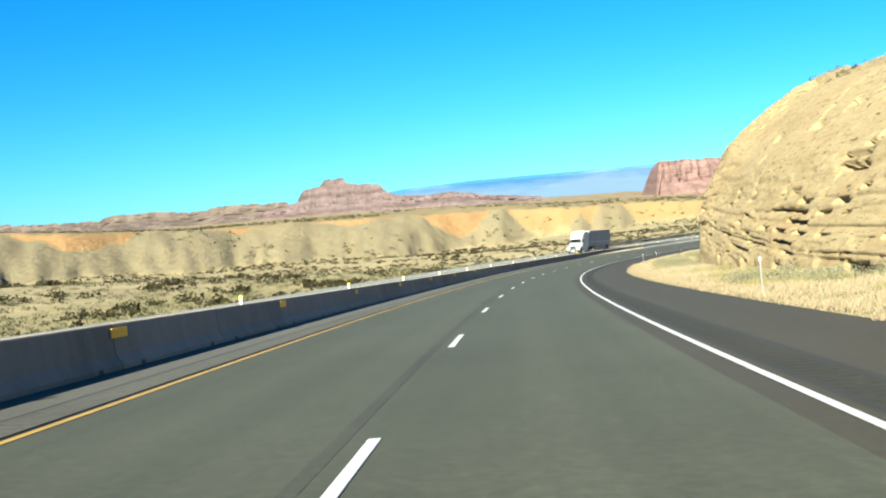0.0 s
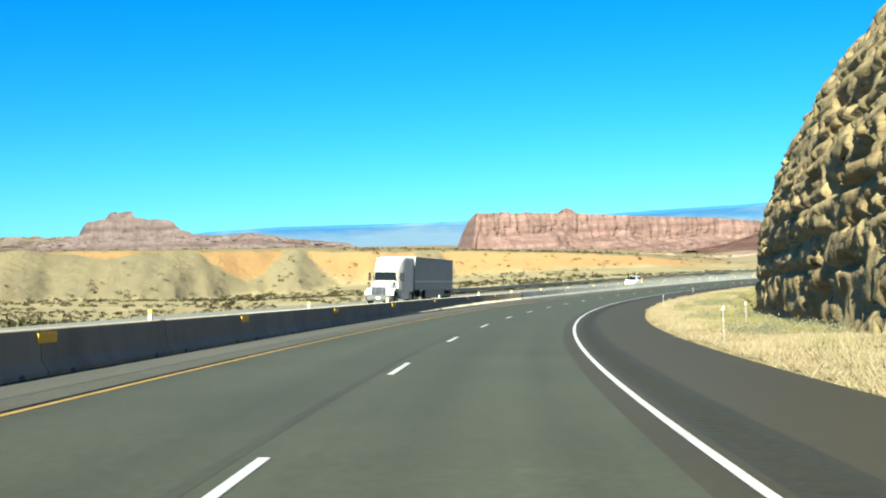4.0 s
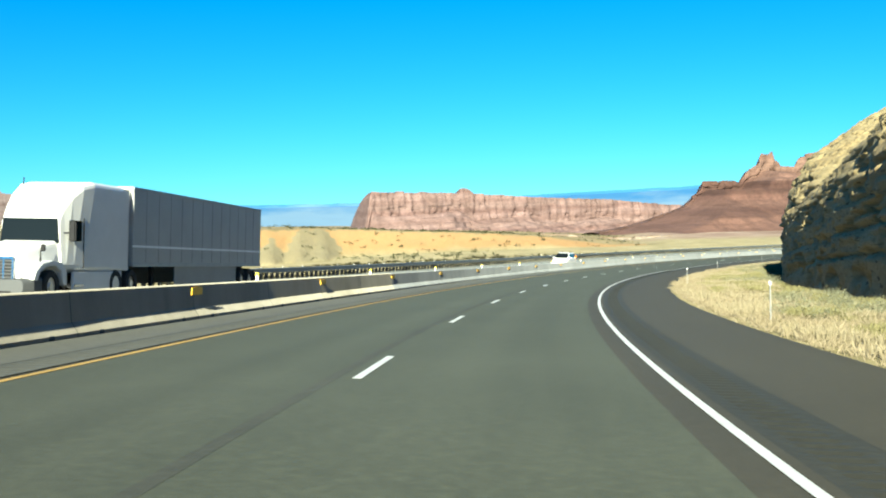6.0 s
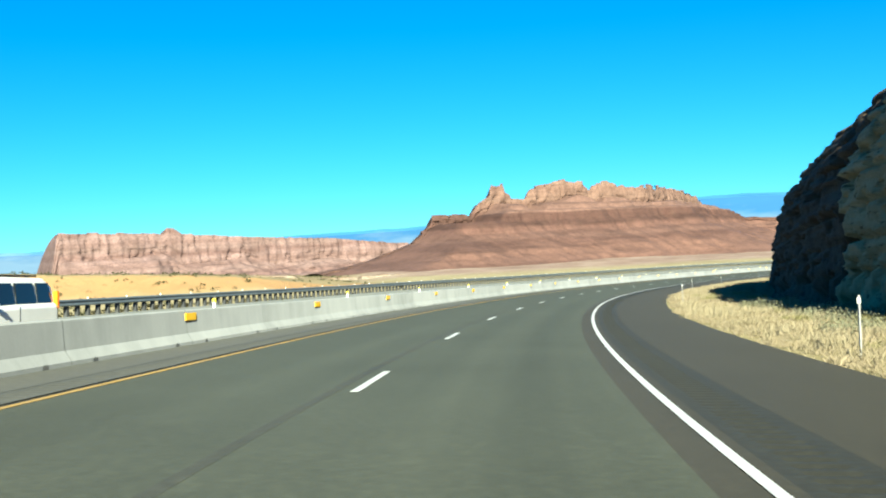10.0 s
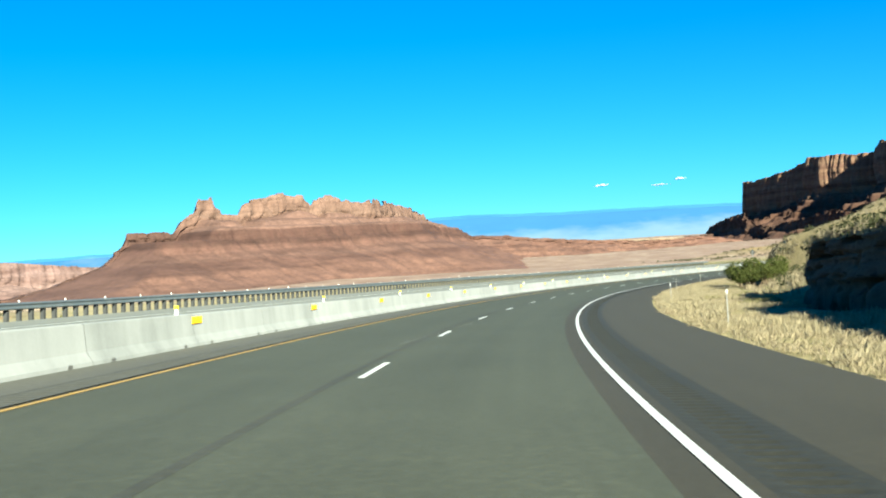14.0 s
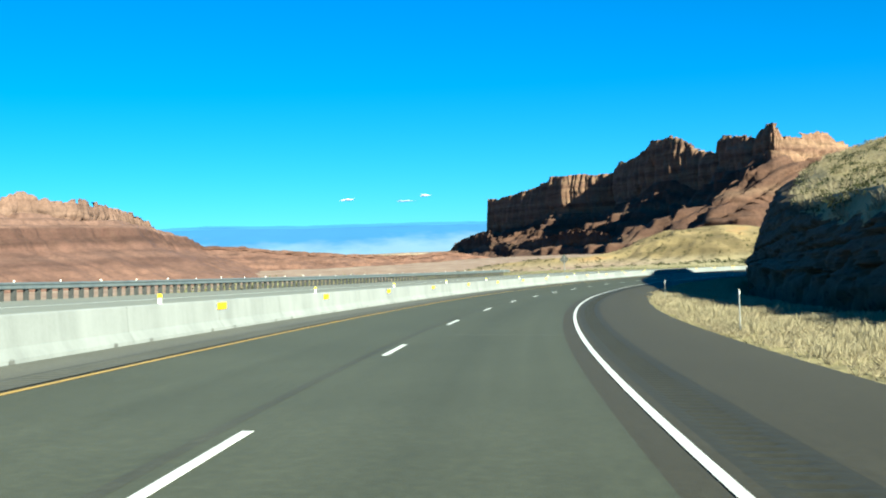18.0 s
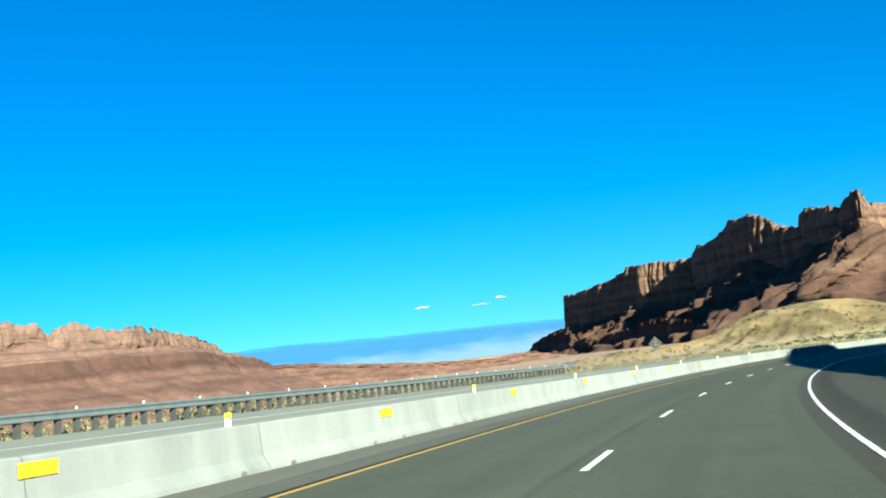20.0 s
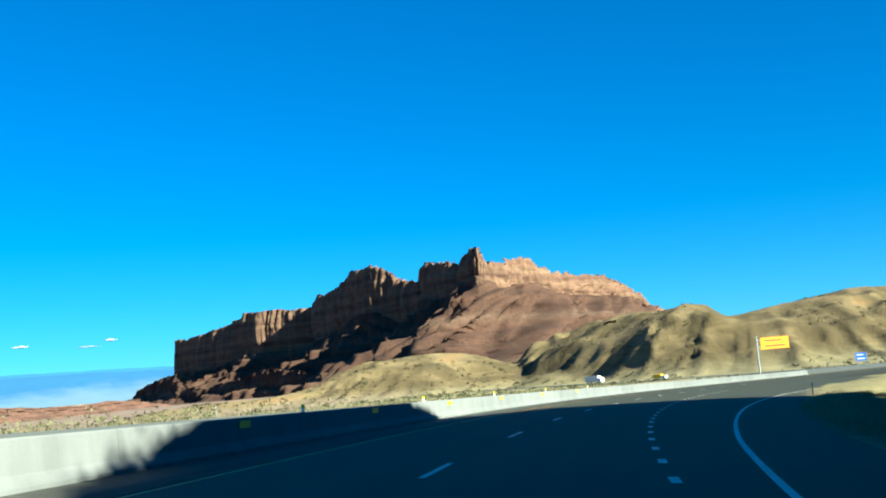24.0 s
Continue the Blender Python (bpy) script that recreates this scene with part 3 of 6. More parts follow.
def ground_height(x, y):
    """Height of the ground, and its zones: bare clay, grass, red rock."""
    x, y = np.asarray(x, float), np.asarray(y, float)
    wsum, zsum = 0.0, 0.0
    for px, py, pz in PLAIN:
        w = 1.0 / (((x - px) ** 2 + (y - py) ** 2) / 1e4 + 0.25) ** 1.6
        wsum, zsum = wsum + w, zsum + w * pz
    z = zsum / wsum
    az, r = np.degrees(np.arctan2(-x, y)), np.hypot(x, y)
    z = z + np.clip(r / 1500, 0.15, 1) * (3.5 * fbm(x / 160, y / 160, 3, 4))
    # the badland bluff across the flats: an orange wall with grey clay cones heaped against it
    foot = np.interp(az, (-20, -12, -3, 5, 15, 25, 40), (690, 680, 660, 600, 520, 470, 420)) + 30 * vnoise(az * 0.23 + 3.1, 0 * az, 12)
    top = np.interp(az, (-21, -19, -16, -12, -6, 0, 8, 17, 25, 40), (-42, -36, -31, -27, -22, -17.5, -13, -9, -1, 4))
    edge = foot + 36 + 26 * vnoise(az * 0.3, r / 900, 9) + 7 * vnoise(x / 21, y / 21, 13)
    rise = np.clip((r - edge) / 32, 0, 1)
    on = smooth(-21.5, -18.5, az) * (1 - smooth(60, 80, az))
    fade = on * (1 - 0.9 * smooth(1500, 2100, r))
    crest = np.maximum(top - np.interp(az, (-10, 4), (0.022, 0.013)) * np.clip(r - edge - 30, 0, 800) + 1.6 * fbm(x / 60, y / 60, 5, 3), np.where(rise < 1, z, -60.0))
    rills = 4 * rise * (1 - rise) * (5 * np.abs(vnoise(az * 0.8, r / 300, 14)) + 2.4 * np.abs(vnoise(az * 2.1, r / 150, 15)) + 1.0 * np.abs(vnoise(az * 5, r / 60, 16)))
    wall = z + (crest - z) * rise ** 0.8 * fade - fade * rills
    climb = np.interp(az + 0.2 * vnoise(az * 2.3, r / 60, 17) + 0.6 * smooth(3, 8, az) * vnoise(az * 0.6, r / 90, 18), FAN_AZ, FAN_UP) + 0.07 * fbm(az * 0.9, r / 70, 19, 3)
    before = np.clip(edge + 30 - r, 0, None) * (1 + 0.4 * np.abs(vnoise(az * 1.7, r / 80, 21)) + 0.2 * np.abs(vnoise(az * 5.2, r / 40, 22)))
    heap = np.clip(crest - z, 0, None) * climb - 0.28 * before
    on_fan = (z + heap * fade > wall + 0.1) & (heap > 0.2) & (r < edge + 34)
    z2 = np.where(fade > 0.02, np.where(on_fan, z + heap * fade, wall), z)
    clay = on * np.where(on_fan, np.clip(heap / 1.5, 0, 1), np.clip(rise * 2.5, 0, 1) * (1 - 0.35 * smooth(0.95, 1.0, rise)))
    clay_rise = np.where(on_fan, 0.1 + 0.4 * np.clip(vnoise(az * 3, r / 40, 23) + 0.05, 0, 1), np.where(rise < 0.97, 0.6 + 0.14 * rise, 0.93))
    z = z2
    # hills at the far end of the bend
    cone = mound(x, y, 5, 800, 95, 95, 0, 9) + mound(x, y, -150, 640, 110, 90, 20, 3) + mound(x, y, 120, 830, 80, 80, 0, 6)
    z = z + cone * (1 - smooth(0.75, 1.0, rise))
    m1 = mound(x, y, 1062, 716, 150, 100, -20, 27) + mound(x, y, 940, 795, 140, 60, -38, 8)
    m2 = mound(x, y, 1045, 585, 140, 50, 37, 14, 2.2) + mound(x, y, 1130, 500, 260, 170, 10, 32, 1.6) + mound(x, y, 1130, 330, 220, 200, 0, 17, 1.6)
    z = z + m1 + m2
    clay = np.clip(clay + m1 / 6 + m2 / 9, 0, 1)
    hills = np.clip((m1 + m2) / 3, 0, 1)
    hill_bed = 1.0 - 0.42 * np.abs(vnoise(x / 24, y / 24, 83)) + 0.16 * vnoise(x / 70, y / 70, 84)
    # canyon beyond the flats, red ground under the mesas
    red = np.maximum(smooth(880, 1000, y + 0.25 * x) * (1 - on * 0.85) * smooth(200, 420, x), 0.75 * smooth(1150, 1500, r))
    # the road's bed, its banks and the hill inside the bend
    s, o, d = nearest(x, y)
    sc = np.clip(s, S0, 959.0)
    bed = at_road(sc, np.clip(o, -24, 12))[..., 2] + np.where(s < S0, (s - S0) * GRADE[0], 0.0)
    left = np.maximum(-o - 19.6, 0)
    away = np.where(o < 0, smooth(4, 120, left), 0.0)
    away = np.where((s > 960) | (s < S0 - 1), np.maximum(away, smooth(0, 140, np.maximum(s - 960, S0 - s))), away)
    bank = bed - 0.14 - np.where(o < 0, np.minimum(left * 0.2, 2.0), 0.0) + 0.35 * np.clip(left / 8, 0, 1) * fbm(x / 14, y / 14, 21, 3)
    znew = bank * (1 - away) + np.minimum(z, bank + 60) * away
    # right-hand hill
    u = o - cut_foot(sc)
    gap = smooth(444, 460, sc) * (1 - smooth(476, 492, sc))
    back = 9.0 * (1 - smooth(15, 26, u)) * (1 - gap)
    hill = cut_height(u - back, np.clip(s, -60, 959))
    hill = hill + np.clip((u - 8) / 12, 0, 1) * 2.2 * fbm(x / 22, y / 22, 40, 4)
    under = np.where((u > -1.5) & (u < 24), -2.6 * smooth(-1.5, 0.8, u) * (1 - smooth(16, 24, u)), 0.0) * (1 - gap)
    verge = np.clip(o - 7.4, 0, 6) * 0.03 + 0.12 * np.clip(o - 8, 0, 1) * fbm(x / 2.5, y / 2.5, 44, 3)
    right = bed - 0.14 + verge + np.maximum(hill, 0) + under
    far_right = smooth(760, 840, s)
    right = right * (1 - far_right * smooth(15, 60, o)) + z * far_right * smooth(15, 60, o)
    out = np.where(o > 7.2, right, znew)
    nearness = 1 - smooth(30, 200, d)
    clay = clay * (1 - nearness)
    grass = np.where(o > 6.5, 1.0, 0.55 * (1 - smooth(20, 60, left))) * (1 - smooth(150, 400, d))
    clay_bed = np.where(on > 0.5, np.clip(clay_rise + 0.07 * vnoise(az * 1.1, r / 120, 61), 0, 0.96), 1.7 * (1 - hills) + hill_bed * hills)
    return out, clay, np.clip(grass, 0, 1), np.clip(red * (1 - clay), 0, 1), clay_bed


def spaced(lo, hi, step, end_lo, end_hi, grow=1.07):
    mid = list(np.arange(lo, hi, step))
    for sign, start, end in ((1, mid[-1], end_hi), (-1, lo, end_lo)):
        p, d, out = start, step, []
        while (end - p) * sign > 0:
            d = min(d * grow, 260)
            p += sign * d
            out.append(p)
        mid = mid + out if sign > 0 else out[::-1] + mid
    return np.array(mid)


gx = spaced(-330, 640, 2.4, -4600, 640, 1.016)
gx = np.concatenate([gx[gx < 640], spaced(640, 1330, 3.6, 640, 4700, 1.03)])
gy = spaced(-70, 860, 2.4, -900, 4800, 1.02)
GX, GY = np.meshgrid(gx, gy, indexing="ij")
GZ, z_clay, z_grass, z_red, z_bed = ground_height(GX, GY)
g_me = mesh_of("ground", np.stack([GX, GY, GZ], -1).reshape(-1, 3), grid_faces(len(gx), len(gy)), M_SOIL, shade=True)
zone = g_me.color_attributes.new("zone", "FLOAT_COLOR", "POINT")
zone.data.foreach_set("color", np.stack([z_clay, z_grass, z_red, z_bed], -1).astype(np.float32).ravel())
structure("ground", g_me, "dry desert ground with sage flats and badland clay hills", "ground")

# ---- the carriageways ----
strip("road", [(-5.5, 0.0), (-3.7, 0.0), (0, 0.012), (3.27, 0.0)], S0, 955, 2, M_LANE, "worn grey-green asphalt lanes of a desert highway")
strip("road_edge", [(3.27, 0.0), (3.84, -0.002)], S0, 955, 2, M_SHOULDER, "brown-grey asphalt margin under the edge line")
strip("shoulder_inner", [(3.84, -0.002), (4.62, -0.006)], 640, 955, 2, M_RUMBLE, "dark seal-coated strip beside the edge line")
strip("shoulder_start", [(3.84, -0.002), (4.62, -0.006)], S0, -20, 2, M_RUMBLE, "dark seal-coated strip beside the edge line")
gs = (np.arange(-20, 640, 0.3)[:, None] + np.array([0.0, 0.14, 0.17, 0.26])).ravel()
gs = np.append(gs, 640.0)
deep = np.append(np.tile([0.0, 0.0, 1.0, 1.0], (len(gs) - 1) // 4), 0.0)
go = np.array([3.84, 4.0, 4.04, 4.38, 4.42, 4.62])
GS, GO = np.meshgrid(gs, go, indexing="ij")
GH = np.interp(GO, (3.84, 4.62), (-0.002, -0.006)) - 0.02 * deep[:, None] * np.array([0, 0, 1, 1, 0, 0])
structure("rumble_strip", mesh_of("rumble_strip", at_road(GS, GO, GH).reshape(-1, 3), grid_faces(len(gs), 6)[:, ::-1].copy(), M_RUMBLE, np.stack([GO, GS], -1).reshape(-1, 2)), "dark rumble strip with milled grooves beside the edge line", "rumble strip")
strip("shoulder_outer", [(4.62, -0.006), (7.05, -0.03), (7.35, -0.2)], S0, 955, 2, M_SHOULDER, "brown-grey asphalt hard shoulder")
strip("road_far", [(-19.6, -0.2), (-19.2, 0.0), (-12.5, 0.0), (-6.2, 0.0)], S0, 955, 2, M_OLDROAD, "pale asphalt lanes of the opposite carriageway")


def line(name, o, width, mat, label, s0=S0, s1=950):
    strip(name, [(o - width / 2, 0.007), (o + width / 2, 0.007)], s0, s1, 2, mat, label, "road marking")


line("line_edge", 3.66, 0.105, M_WHITE, "solid white edge line on the asphalt", S0, 640)
line("line_median", -3.66, 0.11, M_YELLOW, "solid yellow line beside the median barrier")
line("line_far_median", -8.6, 0.13, M_YELLOW, "solid yellow line of the opposite carriageway")
line("line_far_edge", -16.2, 0.13, M_WHITE, "solid white line of the opposite carriageway")

# ---- rock cut inside the bend ----
def rock_face(name, s_from, s_to, label, seed, mat, mat_top):
    """A blasted cut through bedded rock: blocks between joints, each set back or proud, with hollows and slots where pieces fell out."""
    sv = np.concatenate([np.arange(s_from, 120, 0.27), np.arange(120, 340, 0.17), np.arange(340, s_to, 0.27)]) if s_from < 0 else np.arange(s_from, s_to, 0.27)
    low = np.interp(np.linspace(0, 12.9, 66)[:-1], CUT_H, CUT_O)
    u = np.concatenate([low, np.linspace(4.2, 25, 50)])
    S, U = np.meshgrid(sv, u, indexing="ij")
    H = cut_height(U, S)
    ends = np.minimum(smooth(s_from, s_from + 10, S), 1 - smooth(s_to - (8 if s_from < 0 else 22), s_to, S))
    A = H + 0.25 * U
    bedding = A + 0.02 * S - 0.075 * np.clip(S - 118, -200, 0) + 0.7 * fbm(S / 34, A / 20, seed + 8, 2) + 0.06 * fbm(S / 2.2, A / 1.6, seed + 60, 2)
    jog = S + 0.14 * fbm(S / 3.1, A / 1.7, seed + 3, 3)

    def blocks(thick, wide, sd):
        """For each block between joints: a value, a second value, how far its edges lie, how high in its bed."""
        k = np.floor(bedding / thick)
        w = jog / wide + 9.0 * _hash(k, 0 * k, sd) + 0.22 * A / wide
        b = np.floor(w)
        f, g = w - b, bedding / thick - k
        edge = np.minimum(np.minimum(f, 1 - f) * wide, np.minimum(g, 1 - g) * thick)
        return 0.7 * (_hash(k, b, sd + 1) - 0.5) + wide * 0.22 * (0.3 + _hash(k, b, sd + 2)) * (f - 0.5), _hash(k, b, sd + 3), edge, g

    big = fbm(S / 19, A / 15, seed, 3)
    rib = np.abs(vnoise(S / 9.5 + 0.04 * A, A / 26, seed + 2))
    v1, w1, e1, g1 = blocks(1.6, 6.0, seed + 10)
    v2, w2, e2, g2 = blocks(0.62, 2.8, seed + 20)
    v3, w3 = blocks(0.3, 1.1, seed + 30)[:2]
    ledge = _hash(np.floor(bedding / 0.85), 0 * S, seed + 50) - 0.5
    beds = np.interp(S, (-60, 120, 165, 520, 560), (1.0, 1.0, 0.75, 0.5, 0.6))
    near = 1 - smooth(105, 140, S)
    lost = ((w2 > 0.86) * smooth(-0.1, 0.1, vnoise(S / 8, A / 5, seed + 46)) + (w3 > 0.9) * 0.6) * (1 - near)
    slot = (g2 < 0.36) * (w2 > 0.8 - 0.1 * near) * smooth(-0.05, 0.15, vnoise(S / 6, A / 3, seed + 45)) * (1 + 0.9 * near)
    undercut = (g1 < 0.16) * (w1 > 0.35) * (1 - near)
    rough = np.interp(S, (-60, 80, 125, 160, 230, 300, 520, 560, 742), (0.5, 0.5, 0.46, 0.5, 0.55, 0.6, 0.6, 0.55, 0.55))
    fine = _hash(np.floor(bedding / 0.38), np.floor(jog / 5.5 + 3.0 * _hash(np.floor(bedding / 0.38), 0 * S, seed + 52)), seed + 51) - 0.5
    calm = 1 - 0.9 * (1 - smooth(95, 150, S))
    out = rough * (0.8 * big * calm + calm * (0.75 * v1 + 0.5 * v2 + 0.3 * v3) + 0.45 * beds * ledge + 0.45 * fine - 0.7 * (1 - beds) * rib + 0.2 - 1.3 * lost - 0.8 * undercut - 0.35 * np.exp(-(e1 * 11) ** 2))
    out = out - 0.55 * slot * (0.5 + rough)
    shelf = np.clip((hillside(U, S) + 0.2 - H) < 0.4, 0, 1) * np.where((S > 380) & (S < 640), 1.0, 0.0)
    shelf = np.maximum(shelf, (S > 505) & (S < 640) & (U > np.interp(S, (505, 518, 525, 545, 560, 600, 640), (0.4, 0.6, 1.6, 2.2, 3.2, 5.0, 9.0)) + 0.8 * fbm(S / 3.0, U / 2.0, seed + 70, 3)))
    out = out * (1 - 0.95 * shelf)
    soft = smooth(4, 16, U)
    out = out * (1 - np.interp(S, (100, 170, 490, 510), (0.6, 0.42, 0.5, 0.75)) * soft)
    o = cut_foot(S) + U - 0.8 * out * np.where(U < 4.2, 1.0, 0.55) + (1 - ends) * 6 + np.interp(S, (120, 170, 480, 560), (0.0, 1.0, 1.1, 1.0)) * (1 - smooth(0, 6.5, H))
    h = (H + 0.55 * out * smooth(1.2, 7, U)) * ends - 1.6 * (1 - smooth(0, 0.3, U)) - 2.2 * smooth(19, 25, U) - (1 - ends) * 1.5
    flat_plane = at_road(S, 0)[..., 2] - np.interp(S, ss, r_e) * np.clip(o, -24, 12)
    P = at_road(S, o, 0)
    P[..., 2] = flat_plane + h
    base = Matrix.Translation(tuple(P[len(sv) // 2, 0]))
    ob = tagged(new(name), label, "rock")
    ob.matrix_basis = base
    cutoff = 92 if s_from < 0 else 71
    quads = grid_faces(len(sv), len(u))[:, ::-1].copy()
    grassy = (np.arange(len(u))[None] >= cutoff) | (shelf > 0.5) & (U > 0.35)
    soil_q = grassy[:-1, :-1].ravel()
    # past 335 m the face takes the shade-darkened colour
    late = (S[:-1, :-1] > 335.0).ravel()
    for piece, mask, m_ in (("cut_face", ~soil_q & ~late, mat), ("cut_face", ~soil_q & late, M_SHADECUT), ("upper_slope", soil_q, mat_top)):
        if not mask.any():
            continue
        used, at = np.unique(quads[mask], return_inverse=True)
        kid = new(piece, mesh_of(piece, P.reshape(-1, 3)[used], at.reshape(-1, 4), m_, np.stack([S, bedding], -1).reshape(-1, 2)[used]))
        kid.parent = ob
        kid.matrix_basis = base.inverted()
        if piece == "upper_slope":
            tagged(kid, "grassy slope above the cut")
    GRASSY.append(P[grassy & (ends > 0.5) & (U < 23)])
    return ob


GRASSY = []


rock_face("sandstone_outcrop", -58, 461, "tan bedded sandstone road cut with ledges and loose blocks", 101, M_CUT, M_SLOPE)
rock_face("sandstone_outcrop", 478, 742, "sandstone road cut with shade in its colour, below a grassy slope", 151, M_SHADECUT, M_SLOPE)

# ---- mesas and ranges ----
def mesa(name, line_pts, skyline, foot_z, talus, cliff, depth, mat, label, seed, step=5.0, flute=7.0, bench=0.5, ledges=(), cap=None, category="mesa", wear=1.0, saw=((0, 0), (1, 0)), jag=1.0, corners=(), courses=0.3):
    """A mesa along a line in plan: talus with benches, a fluted cliff, a broken rim."""
    pts = np.array(line_pts, float)
    L = np.concatenate([[0], np.cumsum(np.hypot(*np.diff(pts, axis=0).T))])
    sk = np.array(skyline, float)
    uv_ = np.arange(sk[0, 0], sk[-1, 0] + step, step)
    for c in corners:
        uv_ = np.union1d(uv_[np.abs(uv_ - c) > 21], np.arange(c - 21, c + 21, 0.5))
    zt = np.interp(uv_, sk[:, 0], sk[:, 1])
    zc = zt - np.interp(uv_, sk[:, 0], np.broadcast_to(cliff, len(sk)))
    talus = np.interp(uv_, *zip(*talus)) if isinstance(talus, tuple) else talus
    thick = zt - zc
    zt = zt + jag * np.minimum(0.13 * thick, 4.0) * cells(uv_ / np.maximum(8, 0.36 * thick) + 0.4 * vnoise(uv_ / 15, 0 * uv_, seed + 50), 0 * uv_ + 0.5, seed + 51)[0] * 1.6 + jag * 1.6 * fbm(uv_ / 22, 0 * uv_, seed, 3)
    ext = lambda k: np.where(uv_ < L[0], pts[0][k] + (uv_ - L[0]) * (pts[1][k] - pts[0][k]) / (L[1] - L[0]),
                             np.where(uv_ > L[-1], pts[-1][k] + (uv_ - L[-1]) * (pts[-1][k] - pts[-2][k]) / (L[-1] - L[-2]), np.interp(uv_, L, pts[:, k])))
    x, y = ext(0), ext(1)
    tx, ty = np.gradient(x, uv_), np.gradient(y, uv_)
    wide_k = 41 if corners else 9
    kern = np.ones(wide_k) / wide_k
    pad = lambda a: np.convolve(np.pad(a, wide_k // 2, mode="edge"), kern, "valid")
    tx, ty = pad(tx), pad(ty)
    n = np.hypot(tx, ty)
    nx, ny = ty / n, -tx / n
    # towards the viewer
    side = np.where(nx * (300 - x) + ny * (200 - y) > 0, 1.0, -1.0)
    nx, ny = nx * side, ny * side
    v_t = np.linspace(0, 1, 57)[:-1]
    v_c = np.linspace(0, 1, 26)
    v_b = np.linspace(0, 1, 8)[1:]
    rows_d, rows_z = [], []
    low = foot_z
    fx_, fy_ = x + nx * talus, y + ny * talus
    arc = np.concatenate([[0], np.cumsum(np.hypot(np.diff(fx_), np.diff(fy_)))])
    for v in v_t:
        c_ = uv_ * v + arc * (1 - v) if corners else uv_
        wob = min(wear, 1) * fbm(c_ / 70, v * 3 + 0 * uv_, seed + 2, 4)
        rough = min(wear, 1) * fbm(c_ / 13, v * 9 + 0 * uv_, seed + 3, 3)
        gul = wear * (0.34 * np.abs(vnoise(c_ / 46 + 0.6 * v, 0 * uv_ + v * 1.2, seed + 4)) + 0.2 * np.abs(vnoise(c_ / 17 + 0.5 * v, 0 * uv_ + v * 1.6, seed + 14)) + 0.1 * np.abs(vnoise(c_ / 7, 0 * uv_ + v * 3, seed + 15))) * np.minimum(talus, 150) * math.sin(math.pi * v) ** 0.7
        d = talus * (1 - v) * (1 + 0.3 * wob) + flute * 1.3
        if ledges:
            zz = np.interp(v + 0.05 * wob, [q[0] for q in ledges], [q[1] for q in ledges]) + 1.2 * rough
            zz = np.where(v > 0.93, np.maximum(zz, zc), zz)
        else:
            shape = v ** 1.1 + 0.05 * wob
            k = np.clip(shape, 0, 1) * 7
            bn_ = np.interp(uv_, *zip(*bench)) if isinstance(bench, tuple) else bench
            zz = low + (zc - low) * ((1 - bn_) * shape + bn_ * (np.floor(k) + smooth(0.62, 0.95, k % 1.0)) / 7) + 0.028 * talus * rough
        rows_d.append(d - gul + 0.055 * talus * rough)
        rows_z.append(np.minimum(zz, zc))
    wide_ = uv_ / (flute * 2.0) + 0.35 * vnoise(uv_ / 9, 0 * uv_, seed)
    for v in v_c:
        col, joint = cells(wide_, 0 * uv_ + v * 0.7, seed + 6)
        thin, slit = cells(uv_ / (flute * 0.8), 0 * uv_ + v * 1.1, seed + 16)
        course = np.floor(v * 6 + 0.5 * vnoise(uv_ / 40, 0 * uv_, seed + 17))
        layer = _hash(course, 0 * course, seed + 11) - 0.5 + 0.5 * vnoise(uv_ / 12, 0 * uv_ + v * 16, seed + 12)
        fl = flute * (0.9 * fbm(uv_ / 34, 0 * uv_ + v * 0.5, seed + 7, 2) + 1.1 * col - 1.1 * np.exp(-joint * 6) + 0.4 * thin - 0.5 * np.exp(-slit * 5) + courses * layer)
        rows_d.append(flute * 1.2 * (1 - v) * 0.5 + fl)
        rows_z.append(zc + (zt - zc) * v)
    for v in v_b:
        rows_d.append(-depth * v + 0 * uv_)
        rows_z.append(zt + (2 * fbm(uv_ / 30, 0 * uv_ + v * 4, seed + 9, 3)) * (1 - v) + (low - 6 - zt) * v ** 2.2)
    D, Z = np.stack(rows_d, 1), np.stack(rows_z, 1)
    bx, by = x - 230.0, y - 400.0
    bn = np.hypot(bx, by)
    cl = np.arange(D.shape[1])[None] < len(v_t) + len(v_c)
    F, B = np.where(cl, D, 0), np.where(cl, 0, D)
    X, Y = x[:, None] + nx[:, None] * F - bx[:, None] / bn[:, None] * B, y[:, None] + ny[:, None] * F - by[:, None] / bn[:, None] * B
    # headlands and bays: the cliff line steps out and back along the way it is seen
    shift = np.interp(uv_, *zip(*saw))[:, None] * np.concatenate([v_t ** 1.5, np.ones(len(v_c) + len(v_b))])[None]
    X, Y = X + shift * bx[:, None] / bn[:, None], Y + shift * by[:, None] / bn[:, None]
    Z = Z + (Z + 29.0) * shift / bn[:, None]
    P = np.stack([X, Y, Z], -1)
    base = Matrix.Translation((float(x.mean()), float(y.mean()), float(np.min(Z))))
    ob = tagged(new(name), label, category)
    ob.matrix_basis = base
    for piece, a, b, m_ in (("talus_slope", 0, 57, mat), ("cliff", 56, 82, cap or mat), ("summit", 81, P.shape[1], cap or mat)):
        f = grid_faces(P.shape[0], b - a)
        kid = new(piece, mesh_of(piece, P[:, a:b].reshape(-1, 3), f[:, ::-1].copy() if side.mean() > 0 else f, m_, shade=mat is M_HAZE))
        kid.parent = ob
        kid.matrix_basis = base.inverted()
    return ob


